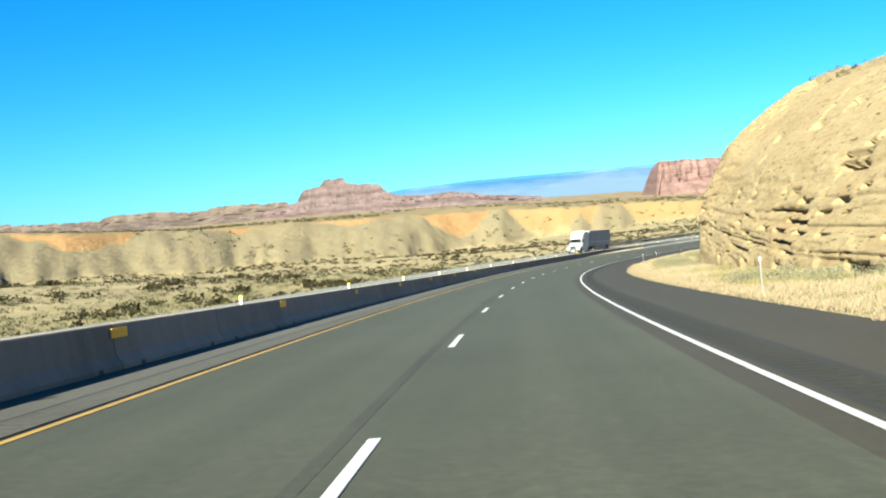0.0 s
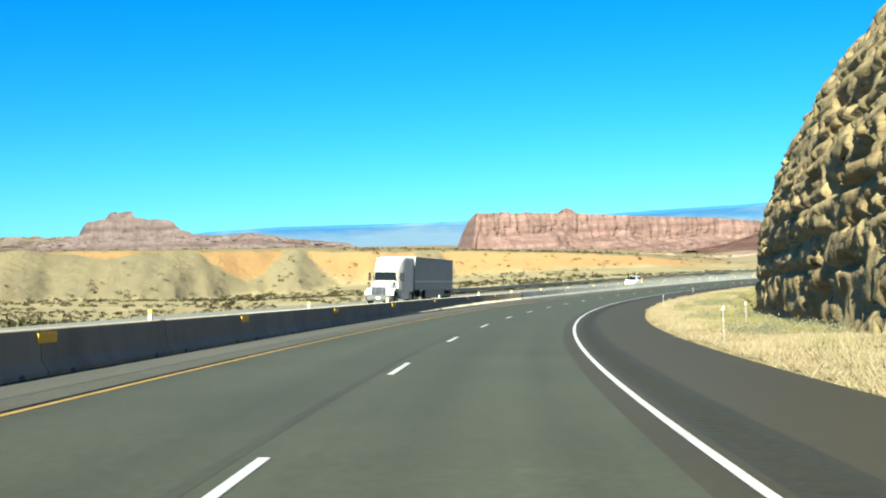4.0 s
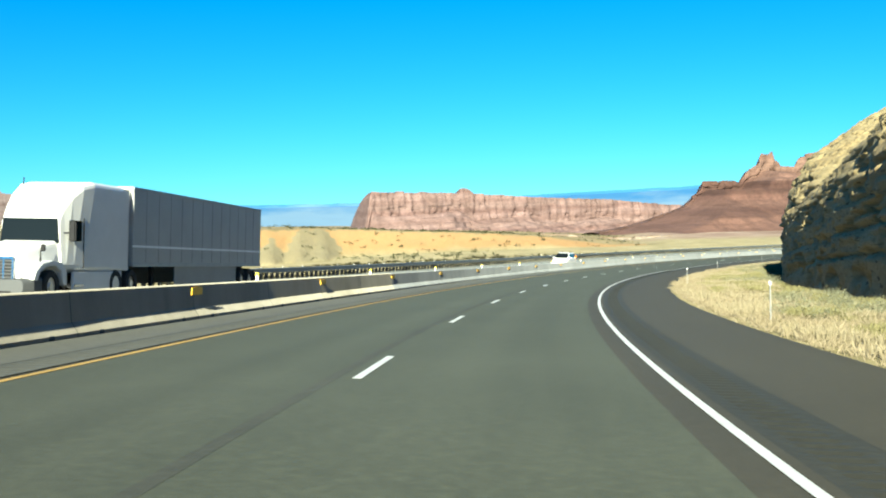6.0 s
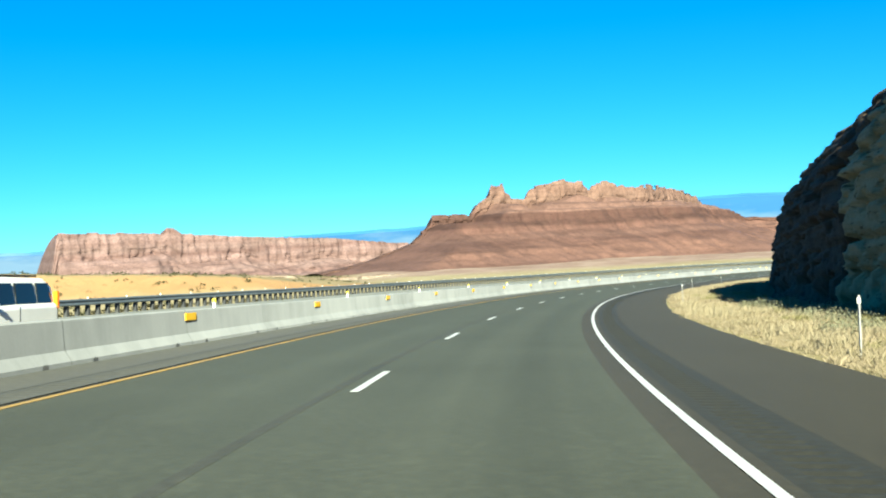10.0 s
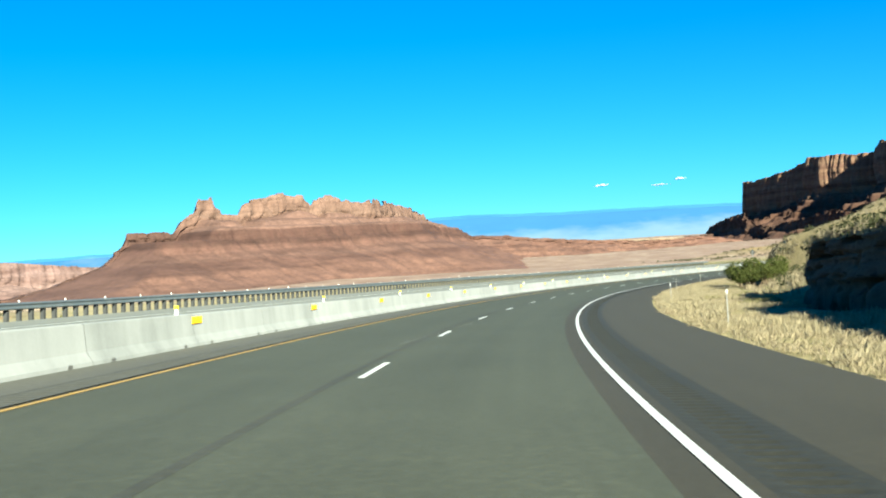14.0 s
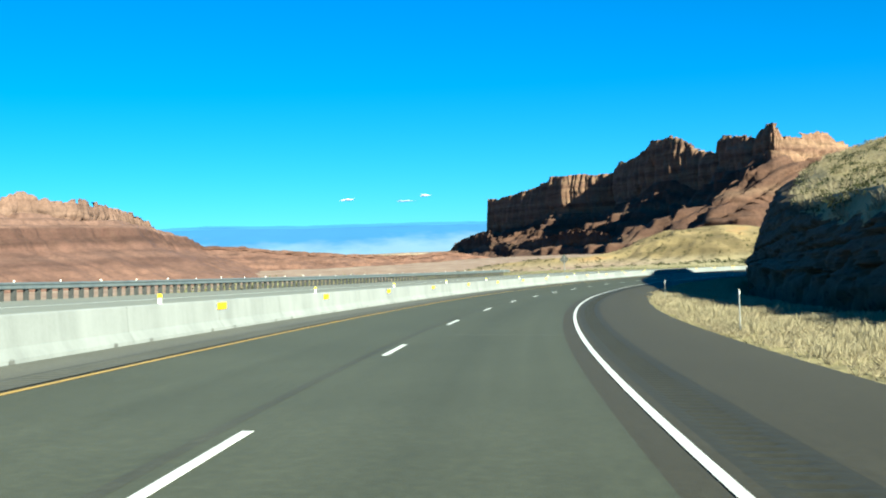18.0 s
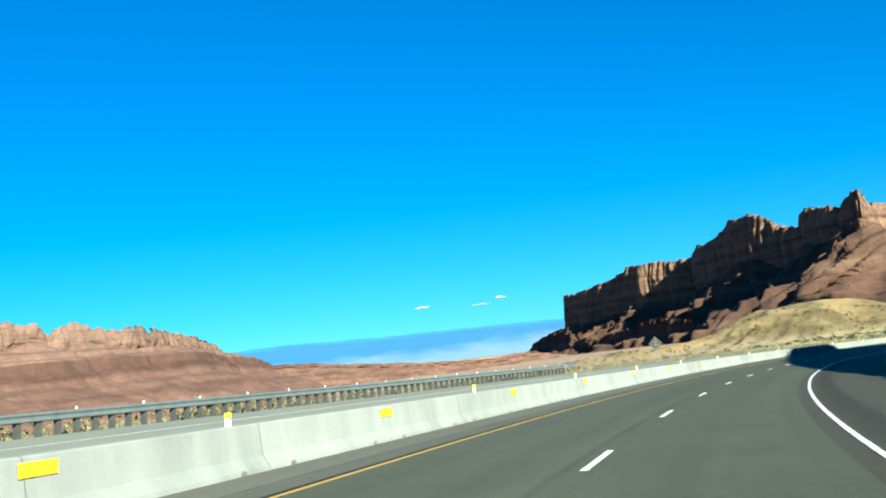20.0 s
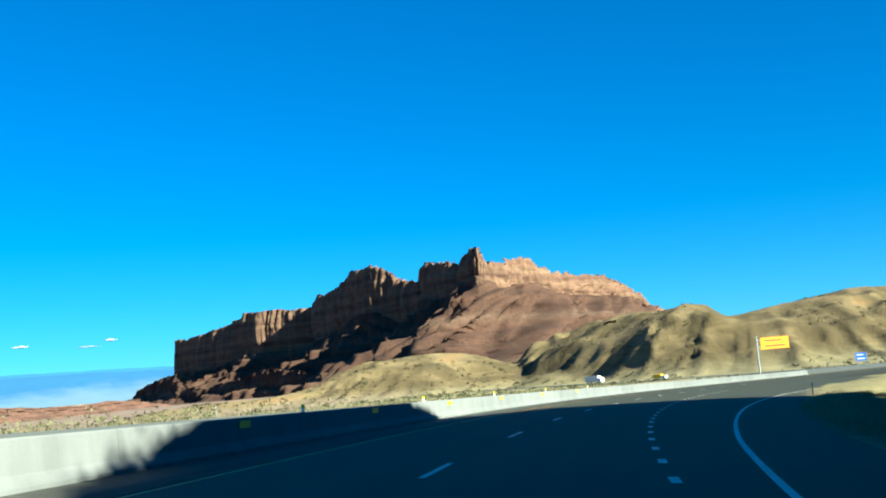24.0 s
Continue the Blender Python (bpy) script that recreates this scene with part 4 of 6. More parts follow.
mesa("mesa", [(470, 1110), (760, 1140), (1240, 1588)],
     [(-90, -44), (-40, -34), (4, -20), (23, -6), (26, 3), (68, 4), (72, 13), (88, 20), (92, 30), (106, 28), (111, 18), (130, 18), (135, 26), (170, 30), (186, 34), (204, 30), (211, 21), (220, 31), (248, 30), (262, 24), (330, 27), (480, 27), (600, 28), (760, 24), (900, 6), (1010, 2)],
     -50, 150, (0.5, 0.5, 1, 2, 8, 9, 12, 14, 18, 18, 14, 14) + (16,) * 12 + (10, 8), 190, M_RED, "red sandstone mesa with broken towers above a banded talus slope", 201, 2.2, 4.2, 0.55,
     ((0, -52), (0.3, -34), (0.33, -31), (0.5, -22), (0.62, -15), (0.65, -8), (0.69, -6), (0.72, 3), (0.8, 5), (0.83, 9), (1.0, 13)), M_TOWER, wear=0.38, jag=1.3, courses=0.06)
mesa("mesa", [(760, 1250), (1150, 1450), (1560, 1330)], [(-60, -8), (200, -4), (430, -5), (510, -10), (605, -20), (705, -27), (812, -33), (869, -28), (960, -40), (1000, -56)],
     -60, 150, 6, 300, M_RED, "low red sandstone benches stepping down behind the mesa", 231, 5.0, 4.0, 0.6)
mesa("mesa", [(205, 1340), (660, 1430)],
     [(-70, -68), (-30, -52), (-8, -38), (-3, -12), (1, 6), (50, 4), (106, 1), (113, 7), (120, 6), (127, 0), (192, -4), (238, -7), (310, -11), (351, -15), (402, -20), (500, -26)],
     -64, ((-70, 26), (1, 30), (60, 90), (500, 90)), (8, 10, 18, 24, 28, 27, 20, 28, 32, 32, 24, 30, 22, 27, 18, 26), 200, M_PINK, "long pink sandstone mesa with fluted cliffs", 251, 2.4, 3.6, 0.5, jag=0.3, courses=0.5)
mesa("mesa", [(-290, 1600), (50, 1400)],
     [(-150, -62), (-120, -40), (-90, -12), (-30, -3), (3, 2), (6, 18), (42, 19), (45, 28), (74, 28), (78, 20), (100, 16), (140, 13), (146, 4), (172, -6), (226, -9), (264, -7), (318, -16), (400, -24), (450, -44), (480, -62)],
     -58, ((-150, 80), (-20, 80), (6, 34), (80, 40), (150, 70), (480, 80)), (4, 6, 10, 12, 22, 30, 30, 36, 36, 31, 28, 26, 18, 10, 8, 8, 6, 6, 4, 4), 160, M_MAUVE, "isolated mauve sandstone butte with a capped top", 271, 2.4, 4.0, 0.3, jag=0.4)
mesa("mesa", [(-1700, 2650), (-400, 2500)],
     [(0, 34), (264, 28), (414, 16), (561, 6), (720, 0), (760, 10), (879, 9), (960, -3), (1054, 6), (1200, 0)],
     -55, 150, 22, 300, M_FARROCK, "far pale mesas along the horizon", 281, 9.0, 9.0, 0.3)
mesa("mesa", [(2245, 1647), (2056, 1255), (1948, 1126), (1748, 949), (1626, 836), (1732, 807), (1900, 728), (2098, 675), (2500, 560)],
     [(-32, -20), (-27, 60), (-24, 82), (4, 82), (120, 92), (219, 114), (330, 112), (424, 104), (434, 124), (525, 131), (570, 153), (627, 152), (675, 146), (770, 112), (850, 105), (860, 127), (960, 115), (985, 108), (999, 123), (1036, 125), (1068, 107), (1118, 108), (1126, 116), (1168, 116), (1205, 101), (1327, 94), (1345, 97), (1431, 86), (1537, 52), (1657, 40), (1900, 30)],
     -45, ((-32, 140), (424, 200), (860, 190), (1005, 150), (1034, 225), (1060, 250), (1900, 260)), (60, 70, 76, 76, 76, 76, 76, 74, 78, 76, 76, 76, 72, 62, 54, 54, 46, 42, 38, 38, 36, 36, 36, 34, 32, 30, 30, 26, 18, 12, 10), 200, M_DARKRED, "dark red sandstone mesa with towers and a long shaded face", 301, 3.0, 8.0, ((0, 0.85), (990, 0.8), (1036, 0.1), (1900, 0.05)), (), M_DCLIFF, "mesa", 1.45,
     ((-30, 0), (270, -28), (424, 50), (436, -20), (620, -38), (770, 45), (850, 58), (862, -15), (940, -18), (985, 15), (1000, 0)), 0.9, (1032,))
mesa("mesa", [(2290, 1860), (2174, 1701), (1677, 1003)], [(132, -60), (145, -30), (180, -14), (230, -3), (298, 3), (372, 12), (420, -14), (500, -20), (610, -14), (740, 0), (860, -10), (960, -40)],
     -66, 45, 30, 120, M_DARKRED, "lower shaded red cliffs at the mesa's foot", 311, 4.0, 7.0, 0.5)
mesa("rock_ledge", [(330, 930), (560, 990), (900, 960)], [(-90, -44), (-68, -35), (-2, -40), (101, -44), (226, -49), (339, -53), (417, -55), (520, -60)],
     -56, 26, 5, 40, M_CREAM, "low cream-coloured clay ledge beyond the flats", 331, 2.5, 2.5, 0.6, (), None, "rock ledge")
mesa("rock_ledge", [(500, 1600), (900, 1700)], [(-40, -30), (0, -20), (113, -17), (234, -30), (420, -36)],
     -66, 80, 8, 100, M_PINK, "low pink sandstone ledge beside the long mesa", 341, 4.0, 4.0, 0.4, (), None, "rock ledge")
mesa("rock_ledge", [(1500, 2000), (2300, 1900)], [(-300, -38), (0, -23), (300, -26), (600, -30), (900, -32)],
     -60, 150, 6, 200, M_CREAM, "pale cream ground stepping down to the canyon", 351, 8.0, 5.0, 0.4, (), None, "rock ledge")
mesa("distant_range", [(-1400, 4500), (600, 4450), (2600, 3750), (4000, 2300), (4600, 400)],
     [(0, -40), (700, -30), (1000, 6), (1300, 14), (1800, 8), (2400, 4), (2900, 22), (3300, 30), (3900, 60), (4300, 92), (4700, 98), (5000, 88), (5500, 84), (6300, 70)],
     -130, 500, 12, 200, M_HAZE, "mountain range on the horizon with blue haze in its colour", 321, 40.0, 2.0, 0.0, (), None, "mountain range", 0.12)

# ---- road details ----
def ramp_edge(s):
    """Where the solid line runs once the exit lane opens."""
    return np.interp(s, (640, 660, 680, 707, 740, 790, 830), (3.66, 4.4, 5.6, 7.5, 10.0, 15.0, 20.0))


def wide_strip(name, inner, outer, h0, h1, s_from, s_to, mat, label, category):
    sv = np.arange(s_from, s_to + 0.5, 2.0)
    a, b = inner(sv), outer(sv)
    v = np.stack([at_road(sv, a, h0), at_road(sv, (a + b) / 2, (h0 + h1) / 2), at_road(sv, b, h1)], 1).reshape(-1, 3)
    uv = np.stack([np.stack([a, sv], -1), np.stack([(a + b) / 2, sv], -1), np.stack([b, sv], -1)], 1).reshape(-1, 2)
    return structure(name, mesh_of(name, v, grid_faces(len(sv), 3)[:, ::-1].copy(), mat, uv), label, category)


wide_strip("ramp", lambda s: 3.2 + 0 * s, lambda s: ramp_edge(s) + 2.4, 0.004, 0.004, 640, 830, M_LANE, "dark asphalt exit lane leaving the highway", "road")
wide_strip("line_ramp", lambda s: ramp_edge(s) - 0.06, lambda s: ramp_edge(s) + 0.06, 0.012, 0.012, 640, 828, M_WHITE, "solid white edge line along the exit lane", "road marking")
strip("line_seam", [(-0.36, 0.0128), (-0.29, 0.0131), (-0.22, 0.0134)], S0, 950, 2, asphalt("sealed_seam_asphalt", (0.0165, 0.0175, 0.013), (0.034, 0.0355, 0.0262), 0.3), "thin dark seam beside the lane dashes", "road marking")
strip("line_median_crack", [(-4.52, 0.0075), (-4.42, 0.0075)], S0, 950, 2, M_RUMBLE, "dark joint in the median shoulder", "road marking")
strip("line_median_edge", [(-3.79, 0.0045), (-3.72, 0.0045)], S0, 950, 2, M_RUMBLE, "dark seam beside the yellow line", "road marking")
ms = np.append((np.arange(-20, 760, 0.3)[:, None] + np.array([0.0, 0.13, 0.16, 0.27])).ravel(), 760.0)
ridge = np.append(np.tile([1.0, 1.0, 0.0, 0.0], (len(ms) - 1) // 4), 1.0)
mo = np.array([-4.42, -4.33, -4.29, -3.9, -3.86, -3.79])
MS, MO = np.meshgrid(ms, mo, indexing="ij")
MH = 0.005 + 0.013 * (1 - (1 - ridge[:, None]) * np.array([0, 0, 1, 1, 0, 0]))
structure("rumble_strip_median", mesh_of("rumble_strip_median", at_road(MS, MO, MH).reshape(-1, 3), grid_faces(len(ms), 6)[:, ::-1].copy(), asphalt("dusty_milled_asphalt", (0.034, 0.035, 0.03), (0.052, 0.0535, 0.047), 0.5), np.stack([MO, MS], -1).reshape(-1, 2)), "grey rumble strip with milled grooves beside the yellow line", "rumble strip")
strip("shoulder_median", [(-5.6, 0.006), (-4.42, 0.003)], S0, 950, 2, asphalt("grey_median_shoulder", (0.042, 0.043, 0.038), (0.063, 0.0645, 0.057), 0.6), "pale grey dusty median shoulder", "road")

for s, o, wide, long in ((263.3, 2.83, 0.05, 0.16), (261.0, 2.9, 0.06, 0.22), (165.0, 2.83, 0.05, 0.2)):
    a = np.linspace(0, 2 * np.pi, 12, endpoint=False)
    wob = 1 + 0.25 * np.sin(3 * a + s)
    rim = at_road(s + long * np.sin(a) * wob, o + wide * np.cos(a) * wob, 0.0065)
    structure("road_patch", mesh_of("road_patch", rim, [tuple(range(12))], M_RUMBLE, np.stack([np.cos(a), np.sin(a)], -1)), "small dark tar patch in the lane", "road patch")
co = np.linspace(0.5, 3.3, 24)
cs = 519.0 + 0.12 * vnoise(co * 2, 0 * co, 90)
crack_v = np.concatenate([at_road(cs, co, 0.0125), at_road(cs + 0.07, co, 0.0125)])
structure("road_crack", mesh_of("road_crack", crack_v, [(k, k + 1, k + 25, k + 24) for k in range(23)], M_OLDROAD, np.zeros((48, 2))), "pale sealed crack across the lane", "road crack")

rs = np.random.default_rng(92)
sv_, sf_ = [], []
for k, s in enumerate(np.sort(rs.uniform(411, 427, 70))):
    o_, l_, w_ = np.interp(s, (411, 419, 427), (-0.55, -0.14, 0.34)) + rs.normal() * 0.025, rs.uniform(0.15, 0.6), rs.uniform(0.006, 0.02)
    a_ = at_road(np.array([s, s + l_, s + l_, s]), np.array([o_ - w_, o_ - w_ * 0.4 + 0.03 * l_, o_ + w_ * 0.6 + 0.03 * l_, o_ + w_]), 0.0165 + 0.00004 * k)
    sv_ += list(a_)
    sf_.append((4 * k + 3, 4 * k + 2, 4 * k + 1, 4 * k))
structure("road_scuff", mesh_of("road_scuff", sv_, sf_, asphalt("scuffed_asphalt", (0.065, 0.067, 0.058), (0.105, 0.107, 0.096), 0.5), np.zeros((len(sv_), 2))), "pale broken tyre scuff drifting across the lane seam", "road scuff")

dash_me = mesh_of("lane_dash", [(-0.055, 0, 0), (0.055, 0, 0), (0.055, 3.05, 0), (-0.055, 3.05, 0), (-0.05, 0.01, 0.004), (0.05, 0.01, 0.004), (0.05, 3.04, 0.004), (-0.05, 3.04, 0.004)],
                  [(4, 5, 6, 7), (0, 1, 5, 4), (1, 2, 6, 5), (2, 3, 7, 6), (3, 0, 4, 7)], M_WHITE)
dashes = tagged(new("lane_dashes"), "broken white lane line on the asphalt", "road marking", kind="structure")
for n in range(-4, 66):
    share("lane_dash", dash_me, dashes, road_pose(n * 12.192, 0.0, 0.018))
for n in range(-4, 30):
    share("lane_dash", dash_me, dashes, road_pose(n * 12.192 + 4, -12.4, 0.006))
short_me = mesh_of("short_dash", [(-0.075, 0, 0), (0.075, 0, 0), (0.075, 0.95, 0), (-0.075, 0.95, 0), (-0.07, 0.01, 0.004), (0.07, 0.01, 0.004), (0.07, 0.94, 0.004), (-0.07, 0.94, 0.004)],
                   [(4, 5, 6, 7), (0, 1, 5, 4), (1, 2, 6, 5), (2, 3, 7, 6), (3, 0, 4, 7)], M_WHITE)
exit_dashes = tagged(new("exit_dashes"), "dotted white line across the exit lane", "road marking", kind="structure")
for n in range(34):
    share("short_dash", short_me, exit_dashes, road_pose(640 + n * 3.66, 3.66, 0.009))

# ---- median barrier ----
BAR = ((-0.25, -0.1), (-0.25, 0.075), (-0.13, 0.255), (-0.08, 0.76), (-0.055, 0.785), (0.055, 0.785), (0.08, 0.76), (0.13, 0.255), (0.25, 0.075), (0.25, -0.1))
BAR_LEN = 6.0565


def span_pose(s0, s1, o, length):
    """A pose that lays a straight piece of this length from one place beside the road to the next."""
    p, q = Vector(at_road(s0, o)), Vector(at_road(s1, o))
    ahead = (q - p).normalized()
    lean = math.atan(float(np.interp((s0 + s1) / 2, ss, r_e)))
    right = Vector((ahead.y, -ahead.x, -math.tan(lean))).normalized()
    up = right.cross(ahead).normalized()
    right = ahead.cross(up)
    k = (q - p).length / length
    return Matrix(((right.x, ahead.x * k, up.x, p.x), (right.y, ahead.y * k, up.y, p.y), (right.z, ahead.z * k, up.z, p.z), (0, 0, 0, 1)))


def barrier_mesh():
    y = [0.0005, 0.02, BAR_LEN * 0.33, BAR_LEN * 0.66, BAR_LEN - 0.02, BAR_LEN - 0.0005]
    verts, faces, n = [], [], len(BAR)
    for k, yy in enumerate(y):
        f = 1.0
        verts += [(x * f, yy, z * (f if z > 0.1 else 1)) for x, z in BAR]
    for k in range(5):
        for i in range(n - 1):
            faces.append((k * n + i, k * n + i + 1, (k + 1) * n + i + 1, (k + 1) * n + i))
    faces += [tuple(range(n))[::-1], tuple(range(5 * n, 6 * n))]
    return mesh_of("barrier", verts, faces, None)


def concrete(name, dark, mid, pale):
    m = material(name, mid, 0.88, matte=0.8)
    info = node(m, "ShaderNodeObjectInfo")
    coarse = noise_of(m, 0.5, 5.0, 0.6)
    streak = noise_of(m, 1.6, 4.0, 0.6, (1, 1, 0.15))
    fine = noise_of(m, 14.0, 4.0, 0.7)
    f = arith(m, "ADD", arith(m, "MULTIPLY", coarse, 0.45), arith(m, "MULTIPLY", streak, 0.4))
    f = arith(m, "ADD", f, arith(m, "MULTIPLY", arith(m, "SUBTRACT", info.outputs["Random"], 0.5), 0.16))
    f = arith(m, "ADD", f, arith(m, "MULTIPLY", fine, 0.15))
    col = ramp(m, f, ((0.3, dark), (0.46, mid), (0.66, pale)))
    return finish(m, col, fine, 0.4, 0.01)


bar_me = barrier_mesh()
jv = [(x * 1.012, y, z * (1.005 if z > 0.1 else 1.0)) for y in (-0.011, 0.011) for x, z in BAR]
joint_me = mesh_of("joint", jv, [(i, i + 1, i + 11, i + 10) for i in range(9)], speckled("dirty_joint_filler", (0.03, 0.03, 0.027), (0.06, 0.058, 0.05), 6.0))
slot_me = mesh_of("drain_slot", [(0.252, -0.1, -0.02), (0.252, 0.1, -0.02), (0.252, 0.1, 0.05), (0.252, -0.1, 0.05), (0.248, -0.08, 0.085), (0.248, 0.08, 0.085)],
                  [(0, 1, 2, 3), (3, 2, 5, 4)], speckled("grey_slot_concrete", (0.075, 0.077, 0.074), (0.105, 0.107, 0.104), 5.0))
pale_joint_me = joint_me.copy()
pale_joint_me.materials.clear()
pale_joint_me.materials.append(speckled("pale_joint_filler", (0.07, 0.073, 0.073), (0.1, 0.104, 0.104), 6.0))
# Segments short of 215 m: lighter, warmer colour makes up for their blue shade.
shade_bar_me = bar_me.copy()
shade_bar_me.materials.append(concrete("shade_stretch_concrete", (0.18, 0.164, 0.128), (0.245, 0.224, 0.178), (0.3, 0.275, 0.222)))
bar_me.materials.append(concrete("pale_barrier_concrete", (0.092, 0.099, 0.101), (0.121, 0.129, 0.132), (0.15, 0.158, 0.162)))
for n in range(-9, 141):
    s = 0.3 + n * BAR_LEN
    ob = new("concrete_barrier", shade_bar_me if s < 215 else bar_me)
    ob.matrix_basis = span_pose(s, s + BAR_LEN, -5.88, BAR_LEN)
    share("joint", joint_me if s < 215 else pale_joint_me, ob, Matrix())
    for y_ in (0.95, BAR_LEN - 0.95):
        share("drain_slot", slot_me, ob, Matrix.Translation((0.0, y_, 0.0)))
    tagged(ob, "concrete median barrier segment between carriageways, coloured warmer where it stands shaded" if s < 215 else "pale grey concrete median barrier segment between carriageways", "barrier", "median barrier segments")

M_ORANGE = speckled("amber_reflective_sheet", (0.837, 0.493, 0.0197), (0.739, 0.413, 0.0197), 3.0, 0.4, 0.1)
M_LEMON = speckled("lemon_reflective_sheet", (0.837, 0.709, 0.0296), (0.739, 0.611, 0.0296), 3.0, 0.4, 0.1)
M_PLASTIC = speckled("white_post_plastic", (0.794, 0.794, 0.774), (0.64, 0.64, 0.614), 3.0, 0.5, 0.1)
M_POSTGREY = speckled("pale_grey_post_steel", (0.222, 0.222, 0.214), (0.162, 0.162, 0.155), 3.0, 0.5, 0.1)
M_BLACKRUB = speckled("black_rubber", (0.0192, 0.0192, 0.0192), (0.0346, 0.0346, 0.0323), 4.0, 0.85, 0.3)


def reflector_panel():
    t = thing("barrier_reflector", Matrix(), "amber reflective plate bracketed to the concrete barrier", "reflector", "barrier reflector plates")
    part("plate", boxed(-0.02, -0.36, -0.085, 0.0, 0.36, 0.085, bevel=0.006), M_ORANGE, t)
    part("bracket", boxed(-0.09, -0.03, -0.05, -0.02, 0.03, 0.05), M_STEEL, t, "grey steel bracket")
    return t


def top_marker():
    t = thing("barrier_marker", Matrix(), "small white marker post with yellow reflector on the barrier", "delineator", "barrier top markers")
    part("post", side_prism([(-0.055, 0), (0.055, 0), (0.05, 0.13), (-0.05, 0.13)], -0.03, 0.03, 0.006), M_PLASTIC, t)
    part("reflector", boxed(-0.04, -0.05, 0.13, 0.04, 0.05, 0.22, bevel=0.008), M_LEMON, t, "yellow reflector")
    return t


proto = reflector_panel()
proto.matrix_basis = road_pose(0.3 - 12.113, -5.72, 0.63)
for n in range(0, 62):
    copy_thing(proto, road_pose(0.3 + n * 12.113 + 0.25, -5.72, 0.63))
proto = top_marker()
proto.matrix_basis = road_pose(2.9 - 15.13, -5.88, 0.785)
for n in range(0, 50):
    copy_thing(proto, road_pose(2.9 + n * 15.13, -5.88, 0.785))

# ---- guardrail on the outer edge of the far carriageway ----
W_BEAM = ((0.0, 0.42), (0.045, 0.45), (0.05, 0.49), (0.005, 0.54), (0.005, 0.60), (0.05, 0.65), (0.045, 0.69), (0.0, 0.73))


def beam_mesh(length):
    v, f, n = [], [], len(W_BEAM)
    for thick in (0.0, -0.012):
        for y in (0.0, length):
            v += [(x + thick, y, z) for x, z in W_BEAM]
    for i in range(n - 1):
        f += [(i, n + i, n + i + 1, i + 1), (2 * n + i, 2 * n + i + 1, 3 * n + i + 1, 3 * n + i)]
    f += [(0, 2 * n, 3 * n, n), (n - 1, 2 * n - 1, 4 * n - 1, 3 * n - 1)]
    return mesh_of("rail", v, f, M_RAIL)


GR_O = -19.9
guard = tagged(new("guardrail"), "galvanised steel guardrail on wooden posts beside the far lanes", "guardrail")
beam = beam_mesh(3.82)
post_bm = boxed(-0.19, -0.1, -0.9, -0.02, 0.1, 0.7)
post_me = bpy.data.meshes.new("guard_post")
post_bm.to_mesh(post_me)
post_bm.free()
post_me.materials.append(M_POSTWOOD)
cap_bm = boxed(-0.03, -0.05, 0.73, 0.0, 0.05, 0.82, bevel=0.008)
cap_me = bpy.data.meshes.new("reflector_tab")
cap_bm.to_mesh(cap_me)
cap_bm.free()
cap_me.materials.append(M_PLASTIC)
GR0, GR1 = 216.0, 640.0
for k, s in enumerate(np.arange(GR0, GR1, 3.81)):
    share("rail", beam, guard, span_pose(s, s + 3.81, GR_O + 0.02, 3.81))
rest = []
for k, s in enumerate(np.arange(GR0 + 0.1, GR1, 0.9525)):
    if 335 < s < 600:
        share("guard_post", post_me, guard, road_pose(s, GR_O, 0.0))
    else:
        rest.append(road_pose(s, GR_O, 0.0))
    if k % 4 == 0:
        share("reflector_tab", cap_me, guard, road_pose(s, GR_O - 0.08, 0.0))
pv = np.array([v.co for v in post_me.vertices])
pf = [tuple(p.vertices) for p in post_me.polygons]
rv, rf = [], []
for k, m in enumerate(rest):
    mm = np.array(m)
    rv.append(pv @ mm[:3, :3].T + mm[:3, 3])
    rf += [tuple(i + k * len(pv) for i in f) for f in pf]
more = new("post_row", mesh_of("post_row", np.concatenate(rv), rf, M_POSTWOOD))
more.parent = guard
tagged(more, kind="stuff")
end_me = mesh_of("rail_end", [(0.06, 0, 0.4), (0.06, 0, 0.75), (0.06, 0.7, 0.4), (0.06, 0.7, 0.75), (-0.06, 0, 0.4), (-0.06, 0, 0.75), (-0.06, 0.7, 0.4), (-0.06, 0.7, 0.75)],
                 [(0, 2, 3, 1), (4, 5, 7, 6), (0, 1, 5, 4), (2, 6, 7, 3), (1, 3, 7, 5), (0, 4, 6, 2)], M_STEEL)
share("rail_end", end_me, guard, road_pose(GR1, GR_O, 0.0))
share("rail_end", end_me, guard, road_pose(GR0 - 0.7, GR_O, 0.0))

# ---- delineator posts on the verges ----
def verge_post():
    t = thing("delineator_post", Matrix(), "slim pale grey delineator post with reflector in the roadside grass", "delineator", "verge delineator posts")
    part("post", side_prism([(-0.042, -0.3), (0.042, -0.3), (0.042, 1.16), (0.036, 1.18), (-0.036, 1.18), (-0.042, 1.16)], -0.014, 0.014, 0.004), M_POSTGREY, t)
    part("reflector", boxed(-0.03, -0.02, 1.03, 0.03, -0.014, 1.14, bevel=0.002), M_PLASTIC, t, "pale reflector")
    return t


